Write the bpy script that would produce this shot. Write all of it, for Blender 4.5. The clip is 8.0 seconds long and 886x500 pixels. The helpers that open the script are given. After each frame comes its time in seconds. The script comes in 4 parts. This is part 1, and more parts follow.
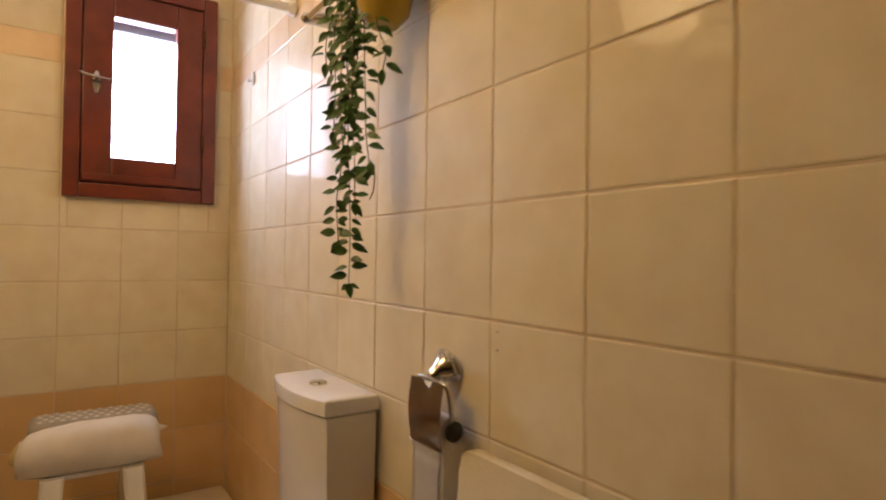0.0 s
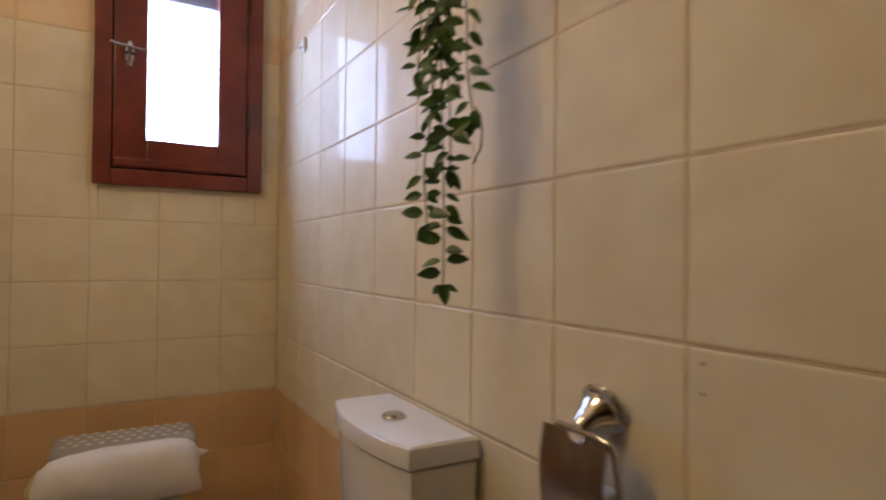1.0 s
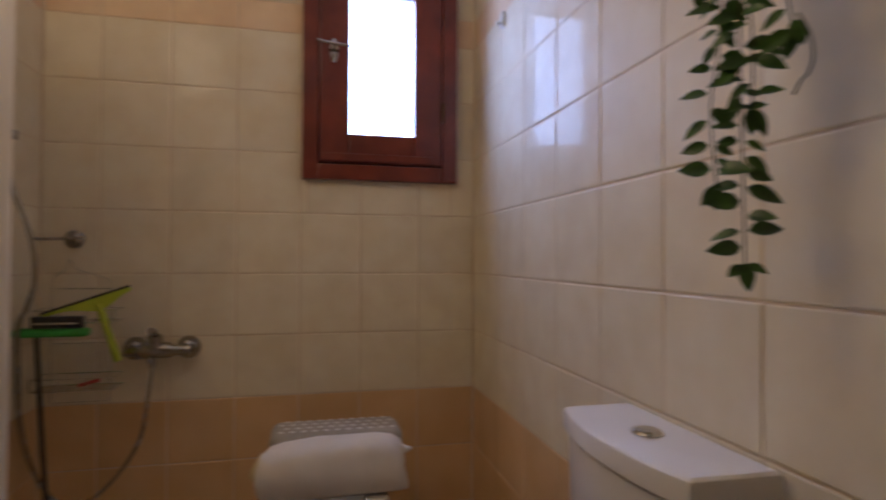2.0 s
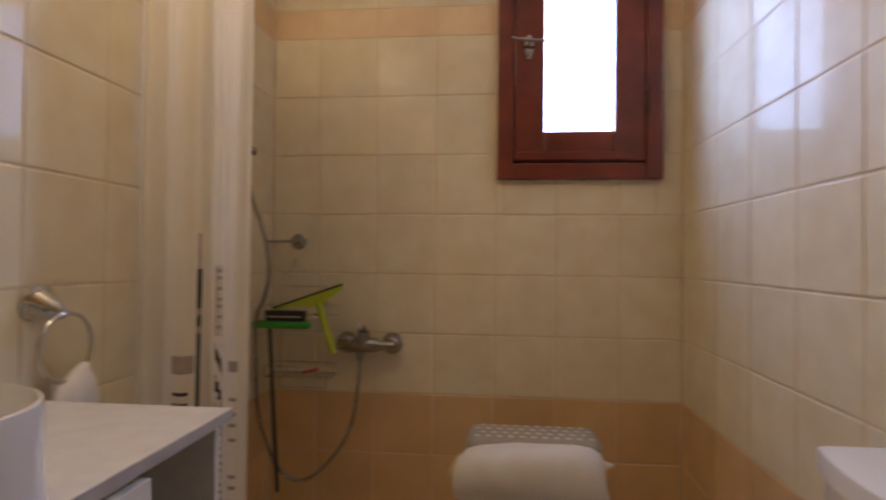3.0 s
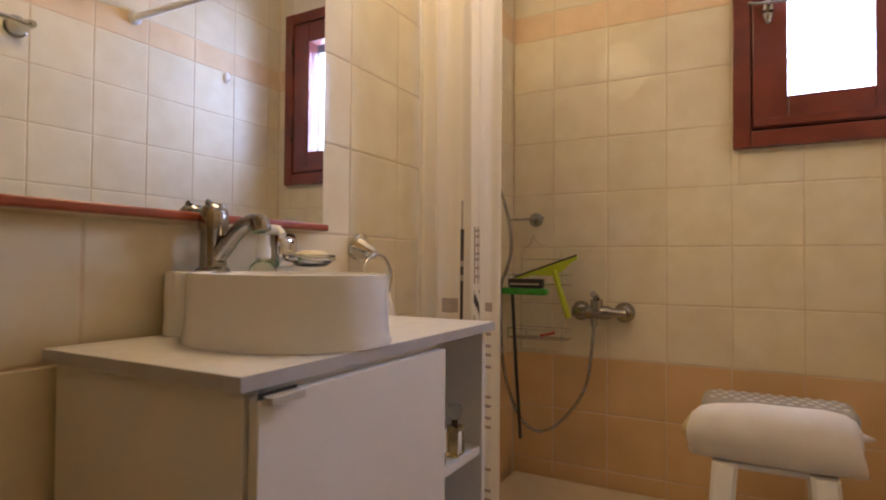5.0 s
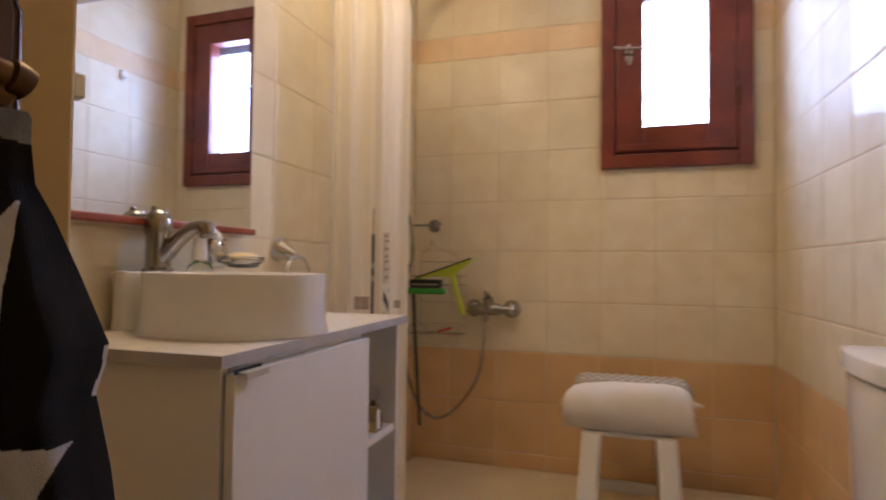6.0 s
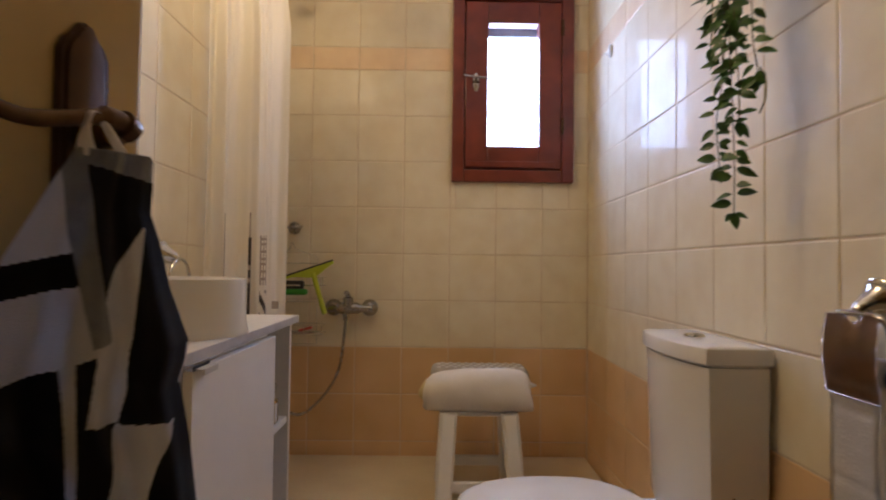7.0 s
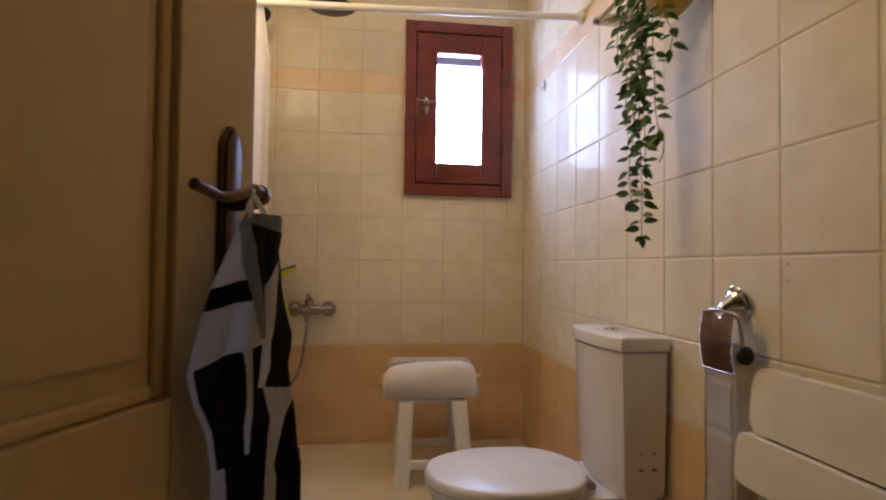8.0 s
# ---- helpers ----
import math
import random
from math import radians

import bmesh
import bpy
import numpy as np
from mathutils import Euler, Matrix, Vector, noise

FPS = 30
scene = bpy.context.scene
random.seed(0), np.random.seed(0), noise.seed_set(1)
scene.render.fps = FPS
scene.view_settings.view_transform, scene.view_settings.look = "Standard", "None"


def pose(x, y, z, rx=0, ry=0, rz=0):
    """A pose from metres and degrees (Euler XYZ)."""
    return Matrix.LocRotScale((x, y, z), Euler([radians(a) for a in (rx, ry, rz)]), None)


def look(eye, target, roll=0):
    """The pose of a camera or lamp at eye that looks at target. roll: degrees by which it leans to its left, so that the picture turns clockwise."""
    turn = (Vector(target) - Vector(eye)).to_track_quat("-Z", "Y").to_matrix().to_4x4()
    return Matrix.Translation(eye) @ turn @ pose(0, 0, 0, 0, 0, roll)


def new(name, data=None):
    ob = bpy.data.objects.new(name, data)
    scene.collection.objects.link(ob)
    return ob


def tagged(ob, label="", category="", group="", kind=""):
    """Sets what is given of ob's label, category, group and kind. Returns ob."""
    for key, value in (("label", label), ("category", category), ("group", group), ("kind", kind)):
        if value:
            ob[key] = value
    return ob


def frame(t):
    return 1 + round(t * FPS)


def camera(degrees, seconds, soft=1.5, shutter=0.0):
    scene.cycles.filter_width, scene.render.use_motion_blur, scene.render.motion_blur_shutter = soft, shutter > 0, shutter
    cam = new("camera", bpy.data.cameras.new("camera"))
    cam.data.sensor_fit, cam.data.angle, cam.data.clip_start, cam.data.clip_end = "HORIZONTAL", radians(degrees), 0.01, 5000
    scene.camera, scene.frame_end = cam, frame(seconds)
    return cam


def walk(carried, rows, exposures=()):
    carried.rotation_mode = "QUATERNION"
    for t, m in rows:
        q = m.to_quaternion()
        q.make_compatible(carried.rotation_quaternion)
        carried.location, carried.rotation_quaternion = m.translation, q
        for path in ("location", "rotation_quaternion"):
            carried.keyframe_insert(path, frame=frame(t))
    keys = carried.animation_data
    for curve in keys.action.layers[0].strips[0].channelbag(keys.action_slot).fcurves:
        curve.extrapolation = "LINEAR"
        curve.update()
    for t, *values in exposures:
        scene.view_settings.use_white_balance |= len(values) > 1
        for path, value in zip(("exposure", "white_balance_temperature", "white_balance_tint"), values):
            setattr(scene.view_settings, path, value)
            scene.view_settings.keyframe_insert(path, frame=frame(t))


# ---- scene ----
cam = camera(76.0, 8.0, soft=1.95, shutter=0.6)
PATH = [
    (0, (0.007, -0.114, 1.105), (1.14, 1.534, 1.134), 0.8),
    (0.5, (0.067, 0.065, 1.103), (1.139, 1.753, 1.123), 0.7),
    (1, (0.097, 0.244, 1.09), (1.097, 1.975, 1.115), 0.6),
    (1.5, (0.081, 0.374, 1.065), (0.905, 2.196, 1.092), 0.5),
    (2, (0.058, 0.439, 1.055), (0.512, 2.387, 1.082), 0.3),
    (2.2, (0.04, 0.445, 1.061), (0.374, 2.417, 1.09), 0.4),
    (3.5, (0.037, 0.52, 1.05), (-0.521, 2.441, 1.066), 0.5),
    (4, (0.055, 0.484, 1.032), (-0.806, 2.289, 1.055), 0.5),
    (4.5, (0.071, 0.419, 0.998), (-0.892, 2.171, 1.027), 0.5),
    (4.7, (0.07, 0.374, 0.954), (-0.899, 2.123, 0.992), 0.4),
    (5.8, (0.105, 0.15, 0.928), (-0.612, 2.016, 0.988), 0.5),
    (6, (0.096, 0.121, 0.936), (-0.499, 2.03, 0.994), 0.6),
    (6.5, (0.036, 0.041, 0.95), (-0.2, 2.026, 1.008), 0.7),
    (7, (-0.028, -0.065, 0.946), (-0.009, 1.934, 1.006), 0.7),
    (7.5, (-0.088, -0.184, 0.963), (0.072, 1.809, 1.023), 0.6),
    (8, (-0.15, -0.331, 0.969), (0.122, 1.65, 1.03), 0.7),
]
EXPOSURES = [(0.0, -0.08, 7150, 13), (0.5, -0.40, 6250, 13), (1.0, -0.54, 5800, 13), (1.5, -0.85, 5450, 15), (2.0, -1.00, 5250, 19), (2.2, -0.96, 5250, 19),
             (3.5, -0.37, 5800, 12), (4.0, -0.14, 5850, 12), (4.5, -0.07, 5900, 12), (6.0, -0.05, 5600, 15), (6.5, -0.22, 5550, 15), (7.0, -0.34, 5550, 12), (8.0, -0.27, 5600, 14)]
walk(cam, [(t, look(eye, target, roll)) for t, eye, target, roll in PATH], EXPOSURES)

# ---- light ----
world = bpy.data.worlds.new("sky")
scene.world = world
world.use_nodes = True
wn = world.node_tree.nodes
sky = wn.new("ShaderNodeTexSky")
sky.sky_type = "NISHITA"
sky.sun_disc = False
sky.sun_elevation = radians(50)
sky.sun_rotation = radians(150)
world.node_tree.links.new(sky.outputs[0], wn["Background"].inputs[0])
wn["Background"].inputs[1].default_value = 0.10


def area_lamp(name, m, sx, sy, watts, colour):
    d = bpy.data.lights.new(name, "AREA")
    d.shape, d.size, d.size_y, d.energy, d.color = "RECTANGLE", sx, sy, watts, colour
    o = new(name, d)
    o.matrix_world = m
    return o


XL, XR, YB, YF, ZC = -0.737, 0.62, 2.38, -0.24, 2.45
TRAY = 0.145
# daylight that falls through the small window, and the warm lamp over the mirror
area_lamp("window_daylight", look((0.29, 2.51, 1.735), (0.29, 0, 1.6)), 0.30, 0.62, 20.2, (0.50, 0.625, 1.0))
bulb = bpy.data.lights.new("mirror_lamp_light", "POINT")
bulb.energy, bulb.color, bulb.shadow_soft_size = 17.2, (1.0, 0.695, 0.350), 0.15
new("mirror_lamp_light", bulb).location = (-0.575, 1.14, 2.045)

# ---- materials ----


def mat(name, col, col2=None, rough=0.5, metal=0.0, scale=6.0, bump=0.05, bscale=90.0, coat=0.0, rnd=0.0, rvar=0.1, fine=0.15, spec=0.5, coat_rough=0.10):
    """Two colours mixed by a broad noise, a fine grain on top, roughness that varies, fine relief."""
    m = bpy.data.materials.new(name)
    m.use_nodes = True
    nt, n, l = m.node_tree, m.node_tree.nodes, m.node_tree.links
    b = n["Principled BSDF"]
    col2 = col2 or tuple(c * 0.86 for c in col)
    geo = n.new("ShaderNodeNewGeometry")
    broad = n.new("ShaderNodeTexNoise")
    broad.inputs["Scale"].default_value = scale
    broad.inputs["Detail"].default_value = 6
    grain = n.new("ShaderNodeTexNoise")
    grain.inputs["Scale"].default_value = bscale
    grain.inputs["Detail"].default_value = 4
    for t in (broad, grain):
        l.new(geo.outputs["Position"], t.inputs["Vector"])
    ramp = n.new("ShaderNodeMapRange")
    ramp.inputs[1].default_value, ramp.inputs[2].default_value = 0.32, 0.68
    l.new(broad.outputs[0], ramp.inputs[0])
    mix = n.new("ShaderNodeMix")
    mix.data_type = "RGBA"
    mix.inputs[6].default_value, mix.inputs[7].default_value = (*col, 1), (*col2, 1)
    l.new(ramp.outputs[0], mix.inputs[0])
    hsv = n.new("ShaderNodeHueSaturation")
    l.new(mix.outputs[2], hsv.inputs["Color"])
    val = n.new("ShaderNodeMath")
    val.operation = "MULTIPLY_ADD"
    l.new(grain.outputs[0], val.inputs[0])
    val.inputs[1].default_value, val.inputs[2].default_value = fine, 1.0 - fine / 2
    out = val
    if rnd:
        info = n.new("ShaderNodeObjectInfo")
        add = n.new("ShaderNodeMath")
        add.operation = "MULTIPLY_ADD"
        l.new(info.outputs["Random"], add.inputs[0])
        add.inputs[1].default_value = rnd
        l.new(val.outputs[0], add.inputs[2])
        off = n.new("ShaderNodeMath")
        off.operation = "SUBTRACT"
        l.new(add.outputs[0], off.inputs[0])
        off.inputs[1].default_value = rnd / 2
        out = off
    l.new(out.outputs[0], hsv.inputs["Value"])
    l.new(hsv.outputs[0], b.inputs["Base Color"])
    rr = n.new("ShaderNodeMapRange")
    rr.inputs[3].default_value, rr.inputs[4].default_value = max(0.02, rough - rvar / 2), min(1, rough + rvar / 2)
    l.new(broad.outputs[0], rr.inputs[0])
    l.new(rr.outputs[0], b.inputs["Roughness"])
    b.inputs["Metallic"].default_value = metal
    b.inputs["Coat Weight"].default_value = coat
    b.inputs["Coat Roughness"].default_value = coat_rough
    b.inputs["Specular IOR Level"].default_value = spec
    if bump:
        bp = n.new("ShaderNodeBump")
        bp.inputs["Strength"].default_value = bump
        bp.inputs["Distance"].default_value = 0.002
        l.new(grain.outputs[0], bp.inputs["Height"])
        l.new(bp.outputs[0], b.inputs["Normal"])
    return m


CREAM = mat("cream_glazed_tile", (0.79, 0.712, 0.525), (0.735, 0.638, 0.440), 0.54, scale=11, bump=0.04, bscale=16, rnd=0.07, rvar=0.1, fine=0.06, coat=0.155, spec=0.10, coat_rough=0.035)
PEACH = mat("peach_border_tile", (0.78, 0.605, 0.38), (0.72, 0.52, 0.305), 0.46, scale=9, bump=0.04, bscale=16, rnd=0.10, coat=0.35, spec=0.2)
ORANGE = mat("terracotta_orange_tile", (0.75, 0.51, 0.262), (0.66, 0.43, 0.205), 0.46, scale=8, bump=0.04, bscale=16, rnd=0.12, coat=0.3, spec=0.2)
GROUT = mat("tan_cement_grout", (0.74, 0.62, 0.44), (0.62, 0.49, 0.32), 0.9, scale=14, bump=0.4, bscale=300)
PLASTER = mat("cream_plaster", (0.78, 0.72, 0.60), None, 0.85, scale=4, bump=0.15, bscale=140)
# assumed colour for unseen walls, chosen to dim and yellow their bounce
OCHRE = mat("ochre_bounce_tint", (0.44, 0.32, 0.13), (0.38, 0.265, 0.10), 0.85, scale=4, bump=0.15, bscale=140)
FLOORM = mat("beige_floor_tile", (0.55, 0.42, 0.28), (0.46, 0.34, 0.22), 0.35, scale=5, bump=0.05)
TRAYM = mat("ivory_shower_tray_enamel", (0.76, 0.66, 0.46), (0.68, 0.57, 0.38), 0.33, scale=5, bump=0.03)
CERAMIC = mat("white_glazed_ceramic", (0.80, 0.78, 0.75), (0.78, 0.76, 0.73), 0.10, scale=4, bump=0.0, coat=0.3, rvar=0.03, fine=0.02)
PLASTIC = mat("white_plastic", (0.80, 0.78, 0.74), (0.76, 0.73, 0.68), 0.38, scale=9, bump=0.03, bscale=200, fine=0.05)
IVORY = mat("ivory_plastic", (0.78, 0.70, 0.50), (0.72, 0.63, 0.43), 0.42, scale=9, bump=0.06, bscale=260)
LAMINATE = mat("white_laminate", (0.80, 0.78, 0.74), (0.77, 0.74, 0.69), 0.40, scale=5, bump=0.02, fine=0.04)
COUNTER = mat("speckled_white_worktop", (0.67, 0.64, 0.60), (0.61, 0.58, 0.54), 0.38, scale=30, bump=0.03, bscale=420, fine=0.22)
EDGE = mat("grey_worktop_edge", (0.50, 0.48, 0.48), (0.44, 0.42, 0.42), 0.45, scale=20, bump=0.02)
CHROME = mat("chrome", (0.64, 0.63, 0.61), (0.56, 0.55, 0.53), 0.09, 1.0, scale=12, bump=0.0, rvar=0.06, fine=0.03)
DULL = mat("limescaled_chrome", (0.42, 0.40, 0.37), (0.31, 0.295, 0.275), 0.26, 1.0, scale=30, bump=0.05, rvar=0.2)
BRONZE = mat("dark_bronze_plate", (0.10, 0.055, 0.032), (0.065, 0.036, 0.022), 0.42, 0.55, scale=25, bump=0.12, bscale=200)
BRASS = mat("aged_brass_lever", (0.115, 0.064, 0.028), (0.06, 0.034, 0.017), 0.34, 0.8, scale=30, bump=0.05)
MAHOGANY = mat("red_brown_stained_wood", (0.195, 0.034, 0.015), (0.115, 0.018, 0.008), 0.36, scale=10, bump=0.15, bscale=160, coat=0.12, fine=0.35)
LEDGE = mat("orange_red_varnished_wood", (0.33, 0.066, 0.020), (0.24, 0.044, 0.013), 0.32, scale=14, bump=0.06)
DOORPAINT = mat("old_cream_door_paint", (0.62, 0.46, 0.20), (0.54, 0.385, 0.155), 0.50, scale=4, bump=0.10, bscale=60, fine=0.1)
BLACK = mat("black_terry", (0.012, 0.011, 0.013), (0.018, 0.016, 0.018), 0.95, scale=40, bump=0.8, bscale=900)
WHITECLOTH = mat("white_terry", (0.82, 0.80, 0.80), (0.74, 0.72, 0.72), 0.95, scale=24, bump=0.8, bscale=900)
GREYCLOTH = mat("grey_woven_border", (0.36, 0.36, 0.37), (0.28, 0.28, 0.29), 0.9, scale=60, bump=0.5, bscale=700)
TOWEL = mat("cream_white_towel", (0.87, 0.82, 0.74), (0.81, 0.75, 0.66), 0.95, scale=14, bump=0.9, bscale=700)
TOWELCORE = mat("pale_yellow_towel", (0.72, 0.60, 0.30), (0.66, 0.52, 0.24), 0.95, scale=14, bump=0.9, bscale=700)
DOTGREY = mat("grey_quilted_fabric", (0.45, 0.41, 0.34), (0.38, 0.34, 0.28), 0.9, scale=30, bump=0.5, bscale=600)
DOTWHITE = mat("white_tuft", (0.80, 0.77, 0.70), None, 0.9, bump=0.5, bscale=600)
CURTAIN = mat("white_shower_curtain", (0.93, 0.885, 0.78), (0.91, 0.855, 0.74), 0.6, scale=12, bump=0.08, bscale=500, fine=0.05)
nt = CURTAIN.node_tree
sheer = nt.nodes.new("ShaderNodeBsdfTranslucent")
sheer.inputs[0].default_value = (0.84, 0.78, 0.67, 1)
both = nt.nodes.new("ShaderNodeMixShader")
both.inputs[0].default_value = 0.45
nt.links.new(nt.nodes["Principled BSDF"].outputs[0], both.inputs[1])
nt.links.new(sheer.outputs[0], both.inputs[2])
nt.links.new(both.outputs[0], nt.nodes["Material Output"].inputs[0])
PRINTDARK = mat("dark_curtain_print", (0.030, 0.022, 0.022), (0.06, 0.045, 0.04), 0.6, scale=80, bump=0.05)
PRINTTAUPE = mat("taupe_curtain_print", (0.38, 0.31, 0.26), (0.44, 0.37, 0.31), 0.6, scale=60, bump=0.05)
PAPER = mat("white_tissue", (0.86, 0.82, 0.78), (0.80, 0.76, 0.71), 0.95, scale=20, bump=0.45, bscale=200)
LEAF = mat("dark_green_leaf", (0.050, 0.130, 0.012), (0.022, 0.062, 0.008), 0.40, scale=60, bump=0.1, bscale=300, rnd=0.5)
STEM = mat("brown_green_stem", (0.06, 0.055, 0.02), None, 0.7, bump=0.2)
OLIVE = mat("olive_yellow_glaze", (0.42, 0.30, 0.030), (0.34, 0.23, 0.02), 0.35, scale=20, bump=0.1)
LIME = mat("lime_plastic", (0.50, 0.60, 0.02), (0.44, 0.54, 0.015), 0.38, scale=20, bump=0.02)
GREEN = mat("green_plastic", (0.05, 0.36, 0.03), (0.035, 0.28, 0.025), 0.5, scale=40, bump=0.2, bscale=400)
BLACKP = mat("black_plastic", (0.014, 0.013, 0.013), (0.022, 0.02, 0.02), 0.4, scale=40, bump=0.05)
# near-black that stands in for the shade inside narrow gaps
GAPSHADE = mat("painted_gap_shade", (0.02, 0.017, 0.015), None, 0.8, bump=0)
SOAP = mat("cream_soap", (0.80, 0.68, 0.42), (0.74, 0.60, 0.34), 0.5, scale=30, bump=0.05)
SHUTTER = mat("grey_shutter_slat", (0.30, 0.32, 0.34), (0.24, 0.26, 0.28), 0.6, scale=20, bump=0.05)


def glass_mat(name, tint, rough):
    m = bpy.data.materials.new(name)
    m.use_nodes = True
    b = m.node_tree.nodes["Principled BSDF"]
    b.inputs["Base Color"].default_value = (*tint, 1)
    b.inputs["Roughness"].default_value = rough
    b.inputs["Transmission Weight"].default_value = 1.0
    b.inputs["IOR"].default_value = 1.45
    return m


GLASS = glass_mat("window_glass", (0.96, 0.98, 1.0), 0.02)
DISHGLASS = glass_mat("moulded_glass", (0.90, 0.93, 0.92), 0.08)
AMBER = glass_mat("amber_glass", (0.90, 0.72, 0.34), 0.06)
CLEARP = glass_mat("clear_plastic", (0.92, 0.93, 0.90), 0.12)


def mirror_mat():
    m = bpy.data.materials.new("silvered_mirror")
    m.use_nodes = True
    b = m.node_tree.nodes["Principled BSDF"]
    b.inputs["Base Color"].default_value = (0.72, 0.75, 0.80, 1)
    b.inputs["Metallic"].default_value = 1.0
    b.inputs["Roughness"].default_value = 0.015
    return m


MIRROR = mirror_mat()


def glow_mat(name, colour, strength):
    m = bpy.data.materials.new(name)
    m.use_nodes = True
    b = m.node_tree.nodes["Principled BSDF"]
    b.inputs["Base Color"].default_value = (0.8, 0.8, 0.8, 1)
    b.inputs["Emission Color"].default_value = (*colour, 1)
    b.inputs["Emission Strength"].default_value = strength
    return m


DAYGLOW = glow_mat("bright_daylight", (0.72, 0.85, 1.0), 7.5)
LAMPGLOW = glow_mat("lit_opal_glass", (1.0, 0.68, 0.32), 6.0)

# ---- building blocks ----


def thing(name, at, label, category, group="", kind=""):
    e = new(name)
    e.empty_display_size = 0.05
    e.location = at
    return tagged(e, label, category, group, kind)


def part(name, bm, material, parent=None, label="", smooth=40):
    me = bpy.data.meshes.new(name)
    bm.normal_update()
    flat = bm.faces.layers.int.get("flat")
    for f in bm.faces:
        f.smooth = not (flat and f[flat])
    for e in bm.edges:
        if len(e.link_faces) == 2 and e.calc_face_angle(0) > radians(smooth):
            e.smooth = False
    bm.to_mesh(me)
    bm.free()
    for m in (material if isinstance(material, (list, tuple)) else [material]):
        me.materials.append(m)
    o = new(name, me)
    if parent is not None:
        o.parent = parent
        o.matrix_parent_inverse = Matrix.Translation(-parent.location) if parent.type == "EMPTY" else Matrix()
    if label:
        o["label"] = label
    return o


def setting(name, bm, material, label, category):
    return tagged(part(name, bm, material), label, category, "", "structure")


def add_box(bm, x0, x1, y0, y1, z0, z1, bev=0.0, seg=2, m=None):
    r = bmesh.ops.create_cube(bm, size=1.0)
    vs = r["verts"]
    for v in vs:
        v.co = Vector((x0 + (v.co.x + 0.5) * (x1 - x0), y0 + (v.co.y + 0.5) * (y1 - y0), z0 + (v.co.z + 0.5) * (z1 - z0)))
    if bev:
        es = list({e for v in vs for e in v.link_edges})
        r = bmesh.ops.bevel(bm, geom=es, offset=bev, segments=seg, affect="EDGES", profile=0.5)
        vs = list({v for f in r["faces"] for v in f.verts} | {v for v in vs if v.is_valid})
    flat = bm.faces.layers.int.get("flat") or bm.faces.layers.int.new("flat")
    for f in {f for v in vs if v.is_valid for f in v.link_faces}:
        f.normal_update()
        if max(abs(c) for c in f.normal) > 0.9995:
            f[flat] = 1
    if m is not None:
        bmesh.ops.transform(bm, matrix=m, verts=[v for v in vs if v.is_valid])
    return bm


def box(*a, **k):
    return add_box(bmesh.new(), *a, **k)


def add_rings(bm, rings, closed=True, cap0=True, cap1=True, mi=0):
    """Skins a list of rings of points."""
    rows = [[bm.verts.new(p) for p in r] for r in rings]
    n = len(rows[0])
    for a, b in zip(rows, rows[1:]):
        for i in range(n if closed else n - 1):
            j = (i + 1) % n
            f = bm.faces.new((a[i], a[j], b[j], b[i]))
            f.material_index = mi
    if closed and cap0:
        bm.faces.new(rows[0][::-1])
    if closed and cap1:
        bm.faces.new(rows[-1])
    bmesh.ops.recalc_face_normals(bm, faces=bm.faces)
    return bm


def add_lathe(bm, profile, m=None, seg=32):
    """profile: (radius, height) pairs about z; m: pose."""
    m = m or Matrix()
    rings = [[m @ Vector((max(r, 1e-4) * math.cos(2 * math.pi * i / seg), max(r, 1e-4) * math.sin(2 * math.pi * i / seg), h)) for i in range(seg)] for r, h in profile]
    return add_rings(bm, rings)


def lathe(profile, m=None, seg=32):
    return add_lathe(bmesh.new(), profile, m, seg)


def axis_pose(at, d):
    """Pose whose z axis runs along d."""
    return Matrix.Translation(at) @ Vector(d).to_track_quat("Z", "Y").to_matrix().to_4x4()


def spline(pts, n=8):
    """A smooth line through the points."""
    p = [Vector(q) for q in pts]
    p = [p[0] * 2 - p[1]] + p + [p[-1] * 2 - p[-2]]
    out = []
    for i in range(1, len(p) - 2):
        for k in range(n):
            t = k / n
            a, b, c, d = p[i - 1:i + 3]
            out.append(0.5 * (2 * b + (c - a) * t + (2 * a - 5 * b + 4 * c - d) * t * t + (3 * b - a - 3 * c + d) * t ** 3))
    return out + [p[-2]]


def add_tube(bm, pts, r, seg=10):
    """A round bar along the points; r: a radius or one for each point."""
    pts = [Vector(q) for q in pts]
    rs = r if isinstance(r, (list, tuple)) else [r] * len(pts)
    up = Vector((0.31, 0.23, 0.92))
    rings = []
    for i, q in enumerate(pts):
        d = (pts[min(i + 1, len(pts) - 1)] - pts[max(i - 1, 0)]).normalized()
        side = d.cross(up)
        if side.length < 0.05:
            side = d.cross(Vector((1, 0, 0)))
        side.normalize()
        up = side.cross(d)
        rings.append([q + rs[i] * (side * math.cos(2 * math.pi * k / seg) + up * math.sin(2 * math.pi * k / seg)) for k in range(seg)])
    return add_rings(bm, rings)


def tube(pts, r, seg=10):
    return add_tube(bmesh.new(), pts, r, seg)


def add_frame(bm, x0, x1, z0, z1, w, y0, y1, bev=0.004):
    """Four mitred-looking rails round an opening in a wall along x."""
    add_box(bm, x0, x0 + w, y0, y1, z0, z1, bev)
    add_box(bm, x1 - w, x1, y0, y1, z0, z1, bev)
    add_box(bm, x0 + w, x1 - w, y0 + 0.001, y1, z0, z0 + w, bev)
    add_box(bm, x0 + w, x1 - w, y0 + 0.001, y1, z1 - w, z1, bev)
    return bm


